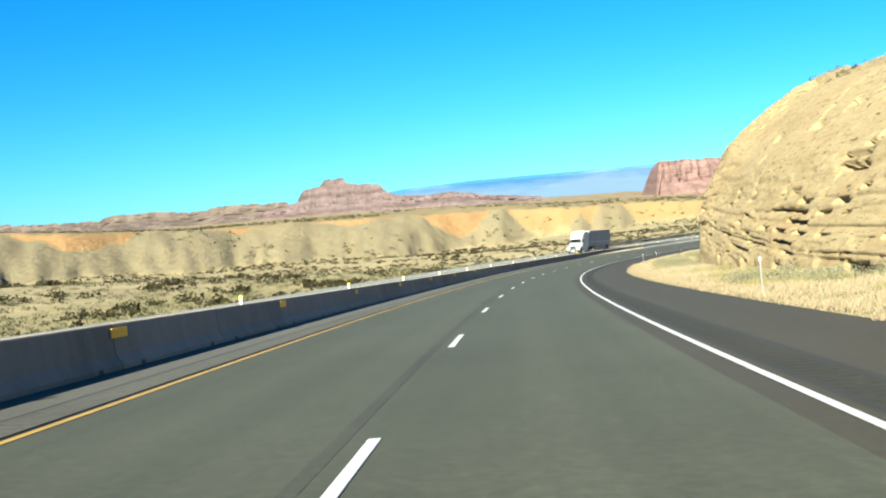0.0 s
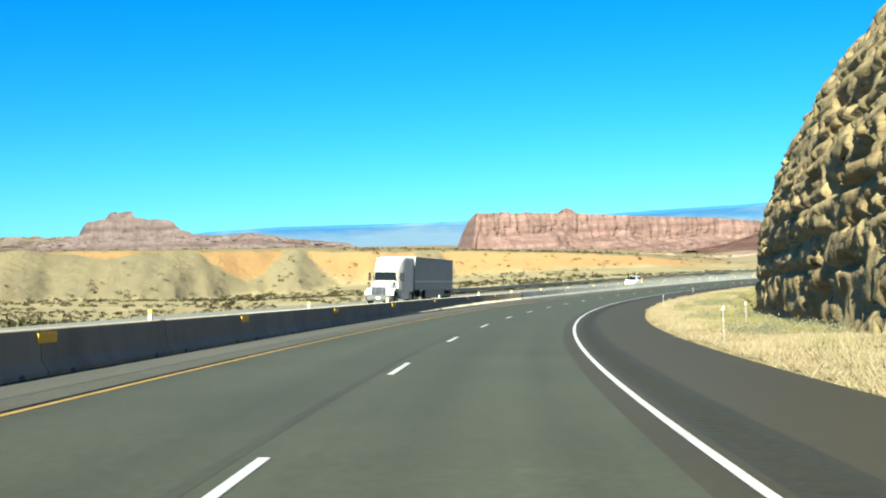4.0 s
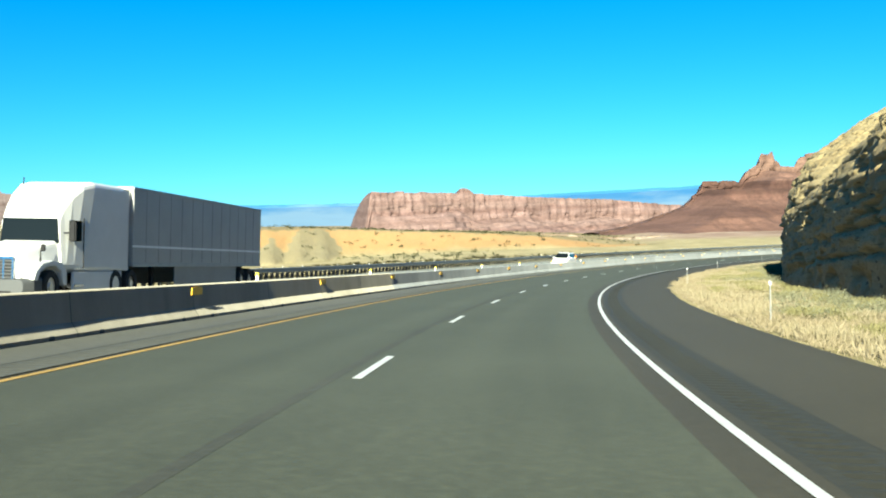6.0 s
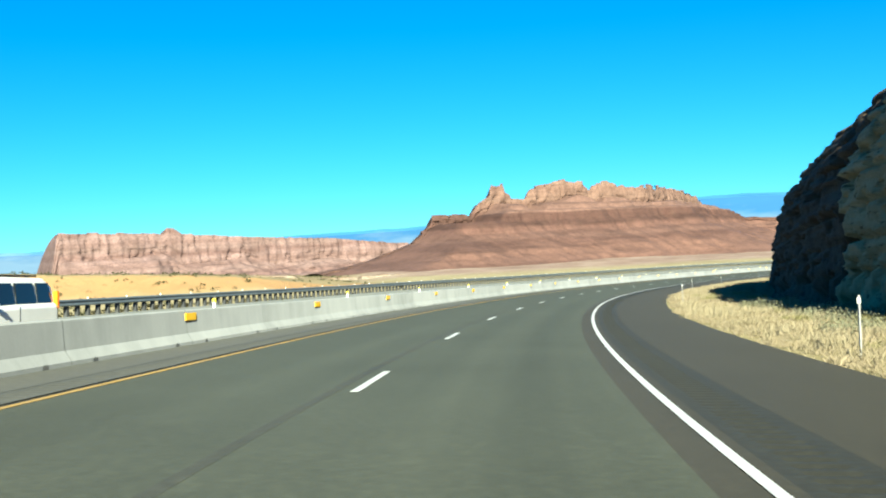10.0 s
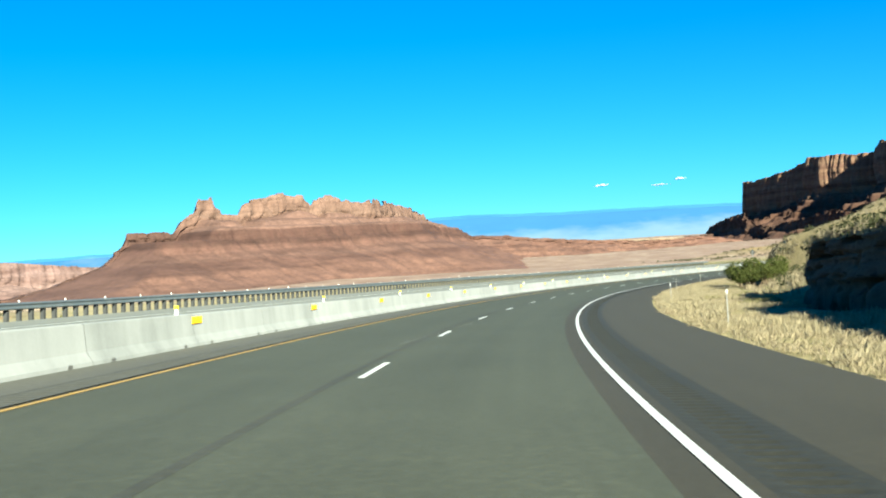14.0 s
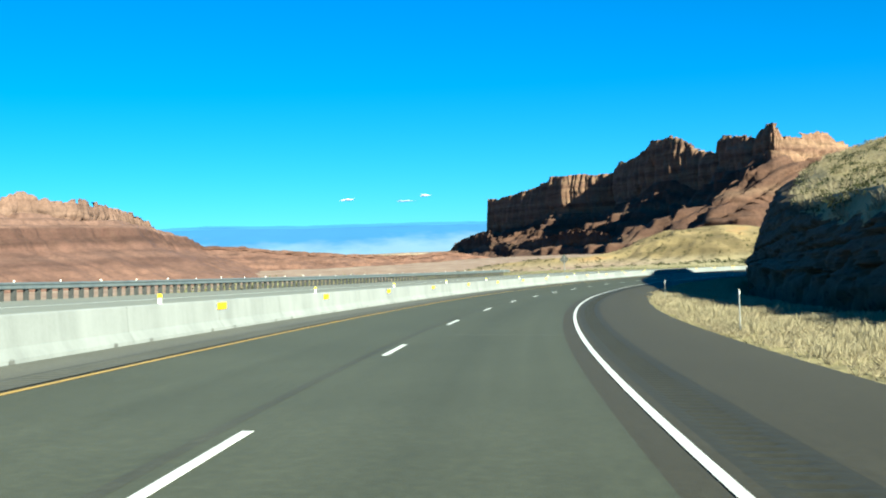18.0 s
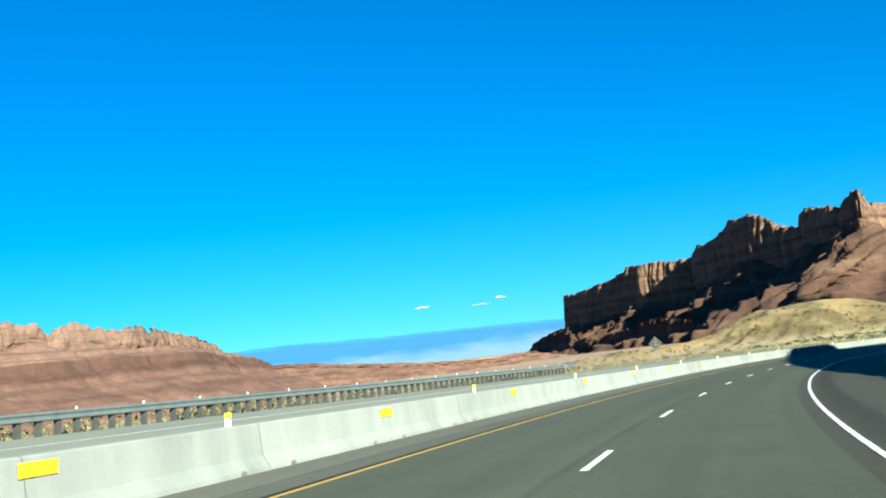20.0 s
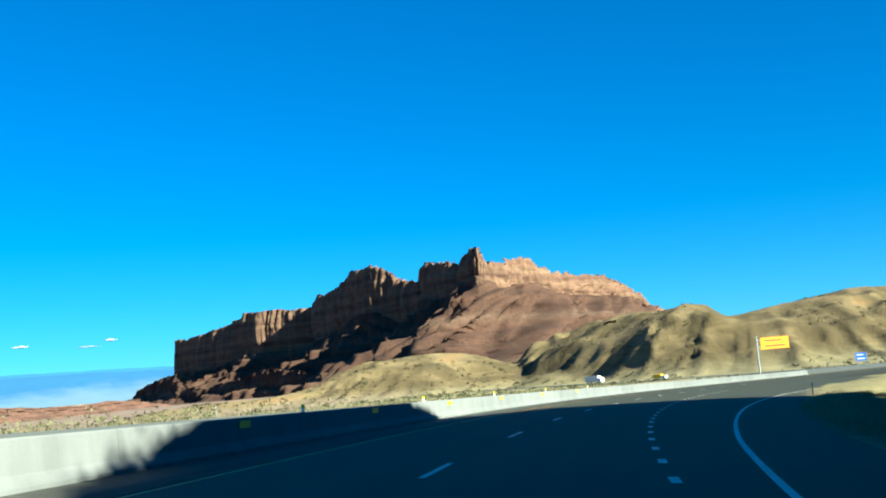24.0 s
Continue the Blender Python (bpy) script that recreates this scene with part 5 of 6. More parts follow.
proto = verge_post()
spots = ((38, 8.0), (131, 8.0), (150, 8.2), (161, 10.6), (202, 8.4), (252, 8.2), (300, 8.2), (345, 8.2), (384, 8.2), (420, 8.2), (456, 8.4), (490, 8.1), (523, 8.0), (564, 8.2), (597, 8.0), (637, 8.2),
         (637, -22), (670, -22), (712, -22), (700, 9.9))
for k, (s, o) in enumerate(spots):
    z = float(ground_height(*[np.array([c]) for c in at_road(s, o)[:2]])[0][0])
    p = road_pose(s, o, 0.0, bank=False)
    p.translation.z = z
    if k == 0:
        proto.matrix_basis = p
    else:
        copy_thing(proto, p)


def on_ground(s, o, turn=0.0):
    p = road_pose(s, o, 0.0, turn, bank=False)
    p.translation.z = float(ground_height(np.array([p.translation.x]), np.array([p.translation.y]))[0][0])
    return p


# ---- signs ----
M_SIGNBACK = speckled("weathered_sign_back", (0.109, 0.101, 0.0837), (0.0803, 0.0728, 0.0581), 4.0, 0.6, 0.2, metal=0.3)
M_SIGNORANGE = speckled("orange_sign_sheet", (0.837, 0.325, 0.0197), (0.768, 0.275, 0.0197), 2.0, 0.5, 0.1)
M_SIGNBLUE = speckled("blue_sign_sheet", (0.0197, 0.118, 0.541), (0.0197, 0.0984, 0.443), 2.0, 0.5, 0.1)
M_DARKPAINT = speckled("dark_sign_paint", (0.0231, 0.0231, 0.0231), (0.0385, 0.0385, 0.0385), 2.0, 0.6, 0.1)

t = thing("warning_sign", on_ground(676, -22), "diamond warning sign seen from its weathered back, on a steel post", "road sign")
d = 0.62
part("panel", prism([(0, 2.75 - d * 1.41), (d * 1.41, 2.75), (0, 2.75 + d * 1.41), (-d * 1.41, 2.75)], 0.03, 0.05, 0.004), M_SIGNBACK, t)
part("post", boxed(-0.045, -0.03, -0.4, 0.045, 0.03, 3.55, bevel=0.006), M_STEEL, t, "grey steel post")
part("brace", boxed(-0.5, 0.0, 2.55, 0.5, 0.03, 2.63, bevel=0.004), M_STEEL, t)
part("brace", boxed(-0.35, 0.0, 2.95, 0.35, 0.03, 3.03, bevel=0.004), M_STEEL, t)


def big_sign(m, label, w, h, z, mat, bars, group=""):
    t = thing("highway_sign", m, label, "road sign", group)
    part("panel", boxed(-w / 2, -0.05, z, w / 2, 0.03, z + h, bevel=0.02), mat, t)
    for k in range(bars):
        zz = z + h * (k + 0.6) / (bars + 0.2)
        part("lettering_bar", boxed(-w * 0.36, -0.062, zz - 0.05 * h, w * (0.36 - 0.12 * (k % 2)), -0.05, zz + 0.05 * h), M_DARKPAINT if mat is M_SIGNORANGE else M_PLASTIC, t, "plain bar of lettering")
    return t


t = big_sign(on_ground(872, -17.5, 32), "large orange sign on a cantilever pole beside the barrier", 5.4, 2.3, 4.9, M_SIGNORANGE, 2)
part("pole", cyl(bmesh.new(), 0.2, 8.4, pose(-3.4, 0.2, 3.4), 16, 0.15), M_STEEL, t, "grey steel pole")
part("arm", boxed(-3.5, 0.05, 6.6, 1.6, 0.28, 6.85, bevel=0.03), M_STEEL, t)
part("arm", boxed(-3.5, 0.05, 5.4, 1.6, 0.28, 5.65, bevel=0.03), M_STEEL, t)
t = big_sign(on_ground(935, -27, 34), "small blue service sign on two posts", 2.6, 2.0, 2.1, M_SIGNBLUE, 2)
for x in (-0.9, 0.9):
    part("post", boxed(x - 0.07, 0.03, -0.4, x + 0.07, 0.15, 4.0, bevel=0.01), M_STEEL, t)

# ---- vehicles on the far carriageway ----
M_TRUCKWHITE = speckled("white_cab_paint", (0.62, 0.62, 0.6), (0.56, 0.56, 0.54), 1.2, 0.3, 0.05)
M_TRAILER = speckled("white_trailer_panel", (0.305, 0.305, 0.288), (0.262, 0.262, 0.247), 0.8, 0.45, 0.1)
M_SKIRT = speckled("grey_skirt_panel", (0.22, 0.22, 0.21), (0.178, 0.178, 0.169), 0.8, 0.5, 0.1)
M_CHROME = speckled("chrome", (0.75, 0.75, 0.76), (0.6, 0.6, 0.62), 2.0, 0.15, 0.02, metal=1.0)
M_DARKTRIM = speckled("dark_trim_plastic", (0.01, 0.01, 0.011), (0.016, 0.016, 0.017), 3.0, 0.8, 0.1)
M_BUMPER = speckled("grey_bumper_plastic", (0.0462, 0.0492, 0.0508), (0.0385, 0.0408, 0.0423), 2.0, 0.6, 0.1)
M_GLASS = material("tinted_glass", (0.006, 0.008, 0.008), 0.03)
M_GLASS.node_tree.nodes["Principled BSDF"].inputs["Specular IOR Level"].default_value = 0.25
M_LAMP = material("headlamp_glass", (0.25, 0.25, 0.26), 0.1)
M_RIM = speckled("bright_wheel_alloy", (0.62, 0.62, 0.63), (0.5, 0.5, 0.5), 3.0, 0.3, 0.05, metal=0.9)
M_AMBERLENS = material("amber_lens", (0.7, 0.2, 0.02), 0.2)
M_PLATEBAR = speckled("pale_plate", (0.577, 0.577, 0.554), (0.538, 0.538, 0.523), 3.0, 0.5, 0.05)


def wheel(parent, x, y, r, w, dual=False):
    """A tyre with a dished rim, axle along x."""
    axle = pose(x, y, r, 0, 90, 0)
    bm = bmesh.new()
    prof = [(r * 0.58, -w / 2), (r * 0.93, -w / 2), (r, -w * 0.36), (r, w * 0.36), (r * 0.93, w / 2), (r * 0.58, w / 2)]
    seg, ring = 28, []
    for k in range(seg):
        a = 2 * math.pi * k / seg
        ring.append([bm.verts.new((x + px, y + pr * math.cos(a), r + pr * math.sin(a))) for pr, px in prof])
    for k in range(seg):
        for i in range(len(prof)):
            j = (i + 1) % len(prof)
            bm.faces.new((ring[k][i], ring[k][j], ring[(k + 1) % seg][j], ring[(k + 1) % seg][i]))
    bmesh.ops.recalc_face_normals(bm, faces=bm.faces)
    tyre = part("wheel", bm, M_BLACKRUB, parent, "black rubber tyre")
    rb = bmesh.new()
    cyl(rb, r * 0.6, w * 0.7, axle, 24)
    cyl(rb, r * 0.25, w * 0.95, axle, 12)
    for k in range(8):
        a = 2 * math.pi * k / 8
        cyl(rb, r * 0.05, w * 0.8, pose(x, y + r * 0.4 * math.cos(a), r + r * 0.4 * math.sin(a), 0, 90, 0), 6)
    part("rim", rb, M_RIM, tyre, "bright alloy rim")
    return tyre


def lofted(sections):
    """A skin through sections of equal point counts, capped at both ends."""
    bm = bmesh.new()
    rings = [[bm.verts.new(p) for p in s] for s in sections]
    n = len(rings[0])
    for a, b in zip(rings, rings[1:]):
        for i in range(n):
            bm.faces.new((a[i], a[(i + 1) % n], b[(i + 1) % n], b[i]))
    bm.faces.new(rings[0][::-1])
    bm.faces.new(rings[-1])
    bmesh.ops.recalc_face_normals(bm, faces=bm.faces)
    for f in bm.faces:
        f.smooth = False
    return bm


def rounded(y, x0, z0, x1, z1, r, cut=0.0):
    """A section across the vehicle with softened corners; cut narrows its top."""
    pts = []
    for cx, cz, a0 in ((x1 - r, z0 + r, -90), (x1 - r - cut, z1 - r, 0), (x0 + r + cut, z1 - r, 90), (x0 + r, z0 + r, 180)):
        for k in range(4):
            a = radians(a0 + 30 * k)
            pts.append((cx + r * math.cos(a), y, cz + r * math.sin(a)))
    return pts


def semi_truck(m):
    t = thing("semi_truck", m, "white sleeper-cab tractor with a long box trailer on the far lanes", "truck")
    # tractor; its front is at y = 0, looking to +y
    cab = part("cab", lofted([rounded(-6.6, -1.22, 0.95, 1.22, 4.02, 0.16), rounded(-4.2, -1.22, 0.95, 1.22, 4.02, 0.18), rounded(-3.5, -1.2, 0.95, 1.2, 3.92, 0.22, 0.03),
                              rounded(-2.9, -1.16, 0.95, 1.16, 3.62, 0.26, 0.08), rounded(-2.45, -1.12, 0.95, 1.12, 3.2, 0.26, 0.12), rounded(-2.2, -1.08, 0.95, 1.08, 2.75, 0.2, 0.1)]), M_TRUCKWHITE, t, "white cab with high roof fairing")
    part("windshield", lofted([[(-1.0, -2.2, 1.9), (1.0, -2.2, 1.9), (0.93, -2.24, 2.68), (-0.93, -2.24, 2.68)], [(-1.0, -2.12, 1.9), (1.0, -2.12, 1.9), (0.93, -2.18, 2.7), (-0.93, -2.18, 2.7)]]), M_GLASS, cab, "dark windshield")
    for sx in (-1, 1):
        part("side_window", boxed(min(sx * 1.13, sx * 1.2), -3.35, 1.98, max(sx * 1.13, sx * 1.2), -2.55, 2.66, bevel=0.02), M_GLASS, cab, "dark side window")
        part("door_seam", boxed(min(sx * 1.15, sx * 1.213), -3.5, 1.1, max(sx * 1.15, sx * 1.213), -3.47, 2.75), M_DARKTRIM, cab)
        part("cab_extender", boxed(sx * 1.16 - 0.03, -7.1, 1.0, sx * 1.16 + 0.03, -6.6, 3.95, bevel=0.01), M_TRUCKWHITE, t)
        part("side_fairing", boxed(sx * 1.18 - 0.04, -6.5, 0.38, sx * 1.18 + 0.04, -2.75, 0.98, bevel=0.02), M_TRUCKWHITE, t)
        part("step", boxed(sx * 1.24 - 0.02, -3.4, 0.5, sx * 1.24 + 0.02, -2.8, 0.56), M_CHROME, t)
        fender = part("fender", side_prism([(-2.35, 0.55), (-2.3, 1.0), (-2.0, 1.28), (-1.4, 1.34), (-0.7, 1.25), (-0.32, 1.02), (-0.2, 0.75), (-0.45, 0.72), (-0.62, 1.0), (-1.0, 1.16), (-1.55, 1.18), (-1.95, 1.0), (-2.1, 0.55)], sx * 1.02 - 0.2, sx * 1.02 + 0.2, 0.02), M_TRUCKWHITE, t)
        lamp = part("headlight", lofted([[(sx * 0.78, -0.26, 0.86), (sx * 1.16, -0.55, 0.9), (sx * 1.18, -0.62, 1.18), (sx * 0.84, -0.3, 1.08)], [(sx * 0.78, -0.17, 0.86), (sx * 1.18, -0.45, 0.9), (sx * 1.2, -0.52, 1.18), (sx * 0.84, -0.21, 1.08)]]), M_LAMP, t, "clear headlamp")
        part("turn_lens", boxed(sx * 1.17 - 0.04, -0.62, 0.94, sx * 1.17 + 0.04, -0.5, 1.12, bevel=0.01), M_AMBERLENS, lamp, "amber turn lens")
        mirror = part("mirror", boxed(sx * 1.42 - 0.11, -2.35, 1.95, sx * 1.42 + 0.11, -2.2, 2.62, bevel=0.04), M_DARKTRIM, t, "dark mirror housing")
        part("mirror_arm", boxed(min(sx * 1.1, sx * 1.36), -2.32, 2.2, max(sx * 1.1, sx * 1.36), -2.27, 2.26), M_DARKTRIM, mirror)
        part("hood_mirror", boxed(sx * 1.12 - 0.08, -0.95, 1.62, sx * 1.12 + 0.08, -0.87, 1.84, bevel=0.03), M_DARKTRIM, t, "small round hood mirror")
        part("hood_mirror_arm", boxed(sx * 1.04 - 0.02, -0.93, 1.3, sx * 1.04 + 0.02, -0.89, 1.66), M_DARKTRIM, t)
        wheel(t, sx * 1.05, -1.35, 0.52, 0.32)
        for y in (-6.0, -7.35):
            wheel(t, sx * 0.95, y, 0.52, 0.58)
        part("fuel_tank", cyl(bmesh.new(), 0.32, 1.6, pose(sx * 0.82, -4.2, 0.72, 90, 0, 0), 24), M_CHROME, t, "bright fuel tank")
    part("hood", lofted([rounded(-2.3, -1.06, 0.7, 1.06, 2.0, 0.14, 0.1), rounded(-1.4, -1.02, 0.7, 1.02, 1.86, 0.16, 0.14), rounded(-0.6, -0.92, 0.62, 0.92, 1.68, 0.2, 0.14), rounded(-0.18, -0.8, 0.62, 0.8, 1.48, 0.22, 0.1)]), M_TRUCKWHITE, t, "white sloping hood")
    grille = part("grille", lofted([rounded(-0.2, -0.62, 0.72, 0.62, 1.44, 0.12, 0.06), rounded(-0.1, -0.6, 0.74, 0.6, 1.4, 0.12, 0.06)]), M_DARKTRIM, t, "dark grille")
    part("grille_frame", boxed(-0.62, -0.13, 1.37, 0.62, -0.06, 1.45, bevel=0.02), M_CHROME, grille, "chrome grille frame")
    for x in (-0.6, 0.6):
        part("grille_frame", boxed(x - 0.04, -0.13, 0.74, x + 0.04, -0.06, 1.4, bevel=0.02), M_CHROME, grille)
    for x in (-0.3, 0.3):
        part("grille_bar", boxed(x - 0.03, -0.11, 0.76, x + 0.03, -0.07, 1.38, bevel=0.01), M_CHROME, grille)
    for k in range(6):
        part("grille_slat", boxed(-0.57, -0.105, 0.8 + 0.1 * k, 0.57, -0.085, 0.83 + 0.1 * k), M_BUMPER, grille)
    bumper = part("bumper", lofted([rounded(-0.75, -1.2, 0.3, 1.2, 0.84, 0.12), rounded(-0.3, -1.18, 0.3, 1.18, 0.82, 0.14), rounded(0.0, -0.98, 0.32, 0.98, 0.74, 0.14)]), M_BUMPER, t, "grey bumper")
    part("plate", boxed(-0.18, -0.005, 0.42, 0.18, 0.012, 0.6, bevel=0.004), M_PLATEBAR, bumper, "pale plain plate")
    part("air_intake", boxed(-0.6, -0.02, 0.34, 0.6, 0.004, 0.4), M_DARKTRIM, bumper)
    part("antenna", boxed(0.9, -3.4, 3.8, 0.93, -3.37, 4.1), M_DARKTRIM, t)
    part("chassis", boxed(-0.45, -8.0, 0.6, 0.45, -1.0, 0.9, bevel=0.02), M_DARKTRIM, t)
    part("coupling_plate", boxed(-0.5, -7.2, 0.9, 0.5, -6.0, 1.12, bevel=0.03), M_DARKTRIM, t)
    # trailer
    y0, y1 = -7.25, -23.4
    box_ = part("trailer_box", boxed(-1.29, y1, 1.15, 1.29, y0, 4.1, bevel=0.03), M_TRAILER, t, "dull white trailer box")
    part("front_fairing", boxed(-1.0, y0 - 0.02, 3.55, 1.0, y0 + 0.12, 4.0, bevel=0.04), M_TRUCKWHITE, box_)
    for sx in (-1, 1):
        part("lower_rail", boxed(sx * 1.3 - 0.015, y1, 1.14, sx * 1.3 + 0.015, y0, 1.3), M_STEEL, box_, "bright lower rail")
        part("mid_rail", boxed(sx * 1.297 - 0.012, y1, 1.86, sx * 1.297 + 0.012, y0, 1.94), M_PLASTIC, box_, "white rub rail")
        part("top_rail", boxed(sx * 1.3 - 0.015, y1, 4.0, sx * 1.3 + 0.015, y0, 4.09), M_STEEL, box_)
        for k in range(13):
            part("panel_seam", boxed(sx * 1.292 - 0.004, y0 - 1.24 * (k + 1) - 0.02, 1.3, sx * 1.292 + 0.004, y0 - 1.24 * (k + 1) + 0.02, 4.0), M_SKIRT, box_)
        part("side_skirt", boxed(sx * 1.22 - 0.02, -19.6, 0.36, sx * 1.22 + 0.02, -11.6, 1.16, bevel=0.01), M_SKIRT, t, "grey side skirt")
        for y in (-20.6, -21.9):
            wheel(t, sx * 0.95, y, 0.52, 0.56)
        part("landing_leg", boxed(sx * 0.8 - 0.07, -10.3, 0.25, sx * 0.8 + 0.07, -10.1, 1.2, bevel=0.01), M_DARKTRIM, t)
        part("mud_flap", boxed(sx * 0.95 - 0.3, -22.62, 0.2, sx * 0.95 + 0.3, -22.6, 0.95), M_BLACKRUB, t)
        part("rear_door", boxed(min(sx * 0.02, sx * 1.24), y1 - 0.04, 1.3, max(sx * 0.02, sx * 1.24), y1, 4.0, bevel=0.01), M_TRAILER, box_)
    part("underride_guard", boxed(-1.2, y1, 0.5, 1.2, y1 + 0.1, 0.62, bevel=0.02), M_STEEL, t)
    part("bogie", boxed(-0.6, -22.6, 0.7, 0.6, -19.8, 1.15, bevel=0.02), M_DARKTRIM, t)
    return t


semi_truck(road_pose(201.0, -14.6, 0.0, 180))


def minivan(m):
    t = thing("minivan", m, "white family minivan driving on the far lanes", "car")
    M_W = M_TRUCKWHITE
    body = part("body", lofted([rounded(-5.1, -0.9, 0.45, 0.9, 1.05, 0.14), rounded(-4.9, -0.98, 0.3, 0.98, 1.12, 0.14), rounded(-3.0, -1.0, 0.28, 1.0, 1.1, 0.12), rounded(-1.6, -1.0, 0.28, 1.0, 1.06, 0.12),
                                rounded(-0.9, -0.98, 0.28, 0.98, 1.0, 0.14, 0.02), rounded(-0.3, -0.93, 0.28, 0.93, 0.88, 0.16, 0.04), rounded(0.0, -0.78, 0.32, 0.78, 0.68, 0.15, 0.03)]), M_W, t, "white painted body")
    cabin = part("cabin", lofted([rounded(-5.02, -0.86, 1.0, 0.86, 1.55, 0.1, 0.1), rounded(-4.7, -0.88, 1.0, 0.88, 1.72, 0.12, 0.14), rounded(-2.6, -0.88, 1.0, 0.88, 1.76, 0.12, 0.16), rounded(-2.1, -0.88, 1.0, 0.88, 1.68, 0.12, 0.16), rounded(-1.25, -0.88, 0.98, 0.88, 1.1, 0.05, 0.05)]), M_W, t, "white roof and pillars")
    part("windshield", lofted([[(-0.8, -1.3, 1.06), (0.8, -1.3, 1.06), (0.68, -2.08, 1.64), (-0.68, -2.08, 1.64)], [(-0.8, -1.22, 1.08), (0.8, -1.22, 1.08), (0.68, -2.02, 1.67), (-0.68, -2.02, 1.67)]]), M_GLASS, cabin, "dark windshield")
    for sx in (-1, 1):
        for a, b in ((-2.0, -2.95), (-3.02, -4.0), (-4.07, -4.8)):
            part("side_window", lofted([[(sx * 0.86, a, 1.1), (sx * 0.86, b, 1.1), (sx * 0.74, b, 1.6), (sx * 0.74, a - 0.12, 1.6)], [(sx * 0.905, a, 1.1), (sx * 0.905, b, 1.1), (sx * 0.79, b, 1.6), (sx * 0.79, a - 0.12, 1.6)]]), M_GLASS, cabin, "dark side window")
        part("headlight", lofted([[(sx * 0.6, -0.16, 0.66), (sx * 0.9, -0.3, 0.7), (sx * 0.9, -0.36, 0.86), (sx * 0.62, -0.2, 0.8)], [(sx * 0.6, -0.02, 0.66), (sx * 0.92, -0.2, 0.7), (sx * 0.92, -0.26, 0.86), (sx * 0.62, -0.08, 0.8)]]), M_LAMP, body, "clear headlamp")
        part("mirror", boxed(sx * 1.08 - 0.1, -1.75, 1.05, sx * 1.08 + 0.1, -1.62, 1.2, bevel=0.04), M_W, t)
        part("door_seam", boxed(sx * 1.001 - 0.004, -3.0, 0.4, sx * 1.001 + 0.004, -2.98, 1.05), M_DARKTRIM, body)
        part("roof_rail", boxed(sx * 0.62 - 0.02, -4.5, 1.75, sx * 0.62 + 0.02, -2.5, 1.8, bevel=0.008), M_DARKTRIM, cabin)
        for y in (-0.95, -4.05):
            wheel(t, sx * 0.86, y, 0.34, 0.24)
        part("rocker_panel", boxed(sx * 0.95 - 0.06, -3.7, 0.22, sx * 0.95 + 0.06, -1.3, 0.34, bevel=0.02), M_W, body)
        part("tail_light", boxed(sx * 0.9 - 0.06, -5.1, 0.95, sx * 0.9 + 0.06, -4.95, 1.4, bevel=0.02), M_AMBERLENS, cabin)
    grille = part("grille", boxed(-0.5, -0.06, 0.62, 0.5, 0.02, 0.76, bevel=0.03), M_DARKTRIM, body, "dark grille")
    part("grille_bar", boxed(-0.46, 0.0, 0.68, 0.46, 0.03, 0.7), M_CHROME, grille)
    part("air_dam", boxed(-0.6, -0.06, 0.34, 0.6, 0.015, 0.46, bevel=0.02), M_DARKTRIM, body)
    part("plate", boxed(-0.16, -0.02, 0.5, 0.16, 0.02, 0.6), M_PLATEBAR, body, "pale plain plate")
    part("wiper", boxed(-0.6, -1.28, 1.06, 0.5, -1.25, 1.09), M_DARKTRIM, cabin)
    return t


minivan(road_pose(300.5, -10.9, -0.12, 180))

# ---- the far road beyond the bend, with small traffic ----
far_pts = np.array([(985, 660), (900, 560), (862, 476), (850, 380), (862, 280)], float)
fu = np.linspace(0, 4, 90)
fx, fy = np.interp(fu, range(5), far_pts[:, 0]), np.interp(fu, range(5), far_pts[:, 1])
kern = np.ones(15) / 15
fx, fy = np.convolve(np.pad(fx, 7, mode="edge"), kern, "valid"), np.convolve(np.pad(fy, 7, mode="edge"), kern, "valid")
tx, ty = np.gradient(fx), np.gradient(fy)
tn = np.hypot(tx, ty)
offs = np.array([-7.5, -7, 0, 7, 7.5])
FX, FY = fx[:, None] - ty[:, None] / tn[:, None] * offs, fy[:, None] + tx[:, None] / tn[:, None] * offs
FZ = np.max(ground_height(FX, FY)[0], axis=1, keepdims=True) + np.array([-1.5, 0.35, 0.4, 0.35, -1.5])
structure("road_beyond", mesh_of("road_beyond", np.stack([FX, FY, FZ], -1).reshape(-1, 3), grid_faces(90, 5), M_OLDROAD,
                                np.stack([np.broadcast_to(offs, FX.shape), np.broadcast_to(fu[:, None] * 100, FX.shape)], -1).reshape(-1, 2)), "far stretch of highway below the hills")


def far_vehicle(k, length, height, mat, label, cat):
    m = Matrix.Translation((fx[k], fy[k], FZ[k, 2] + 0.02)) @ pose(0, 0, 0, 0, 0, math.degrees(math.atan2(-tx[k], ty[k])))
    t = thing(cat.replace(" ", "_"), m, label, cat)
    part("body", boxed(-1.25, -length / 2, 0.9, 1.25, length / 2 - 2.4, height, bevel=0.08), mat, t)
    part("cab", boxed(-1.2, length / 2 - 2.3, 0.6, 1.2, length / 2, height * 0.75, bevel=0.15), M_TRUCKWHITE, t)
    for y in (-length * 0.35, length * 0.35):
        for x in (-1, 1):
            wheel(t, x, y, 0.5, 0.3)


far_vehicle(19, 12, 3.9, M_TRUCKWHITE, "small white box truck on the far road", "box truck")
far_vehicle(28, 7, 2.6, M_ORANGE, "small orange works lorry on the far road", "lorry")

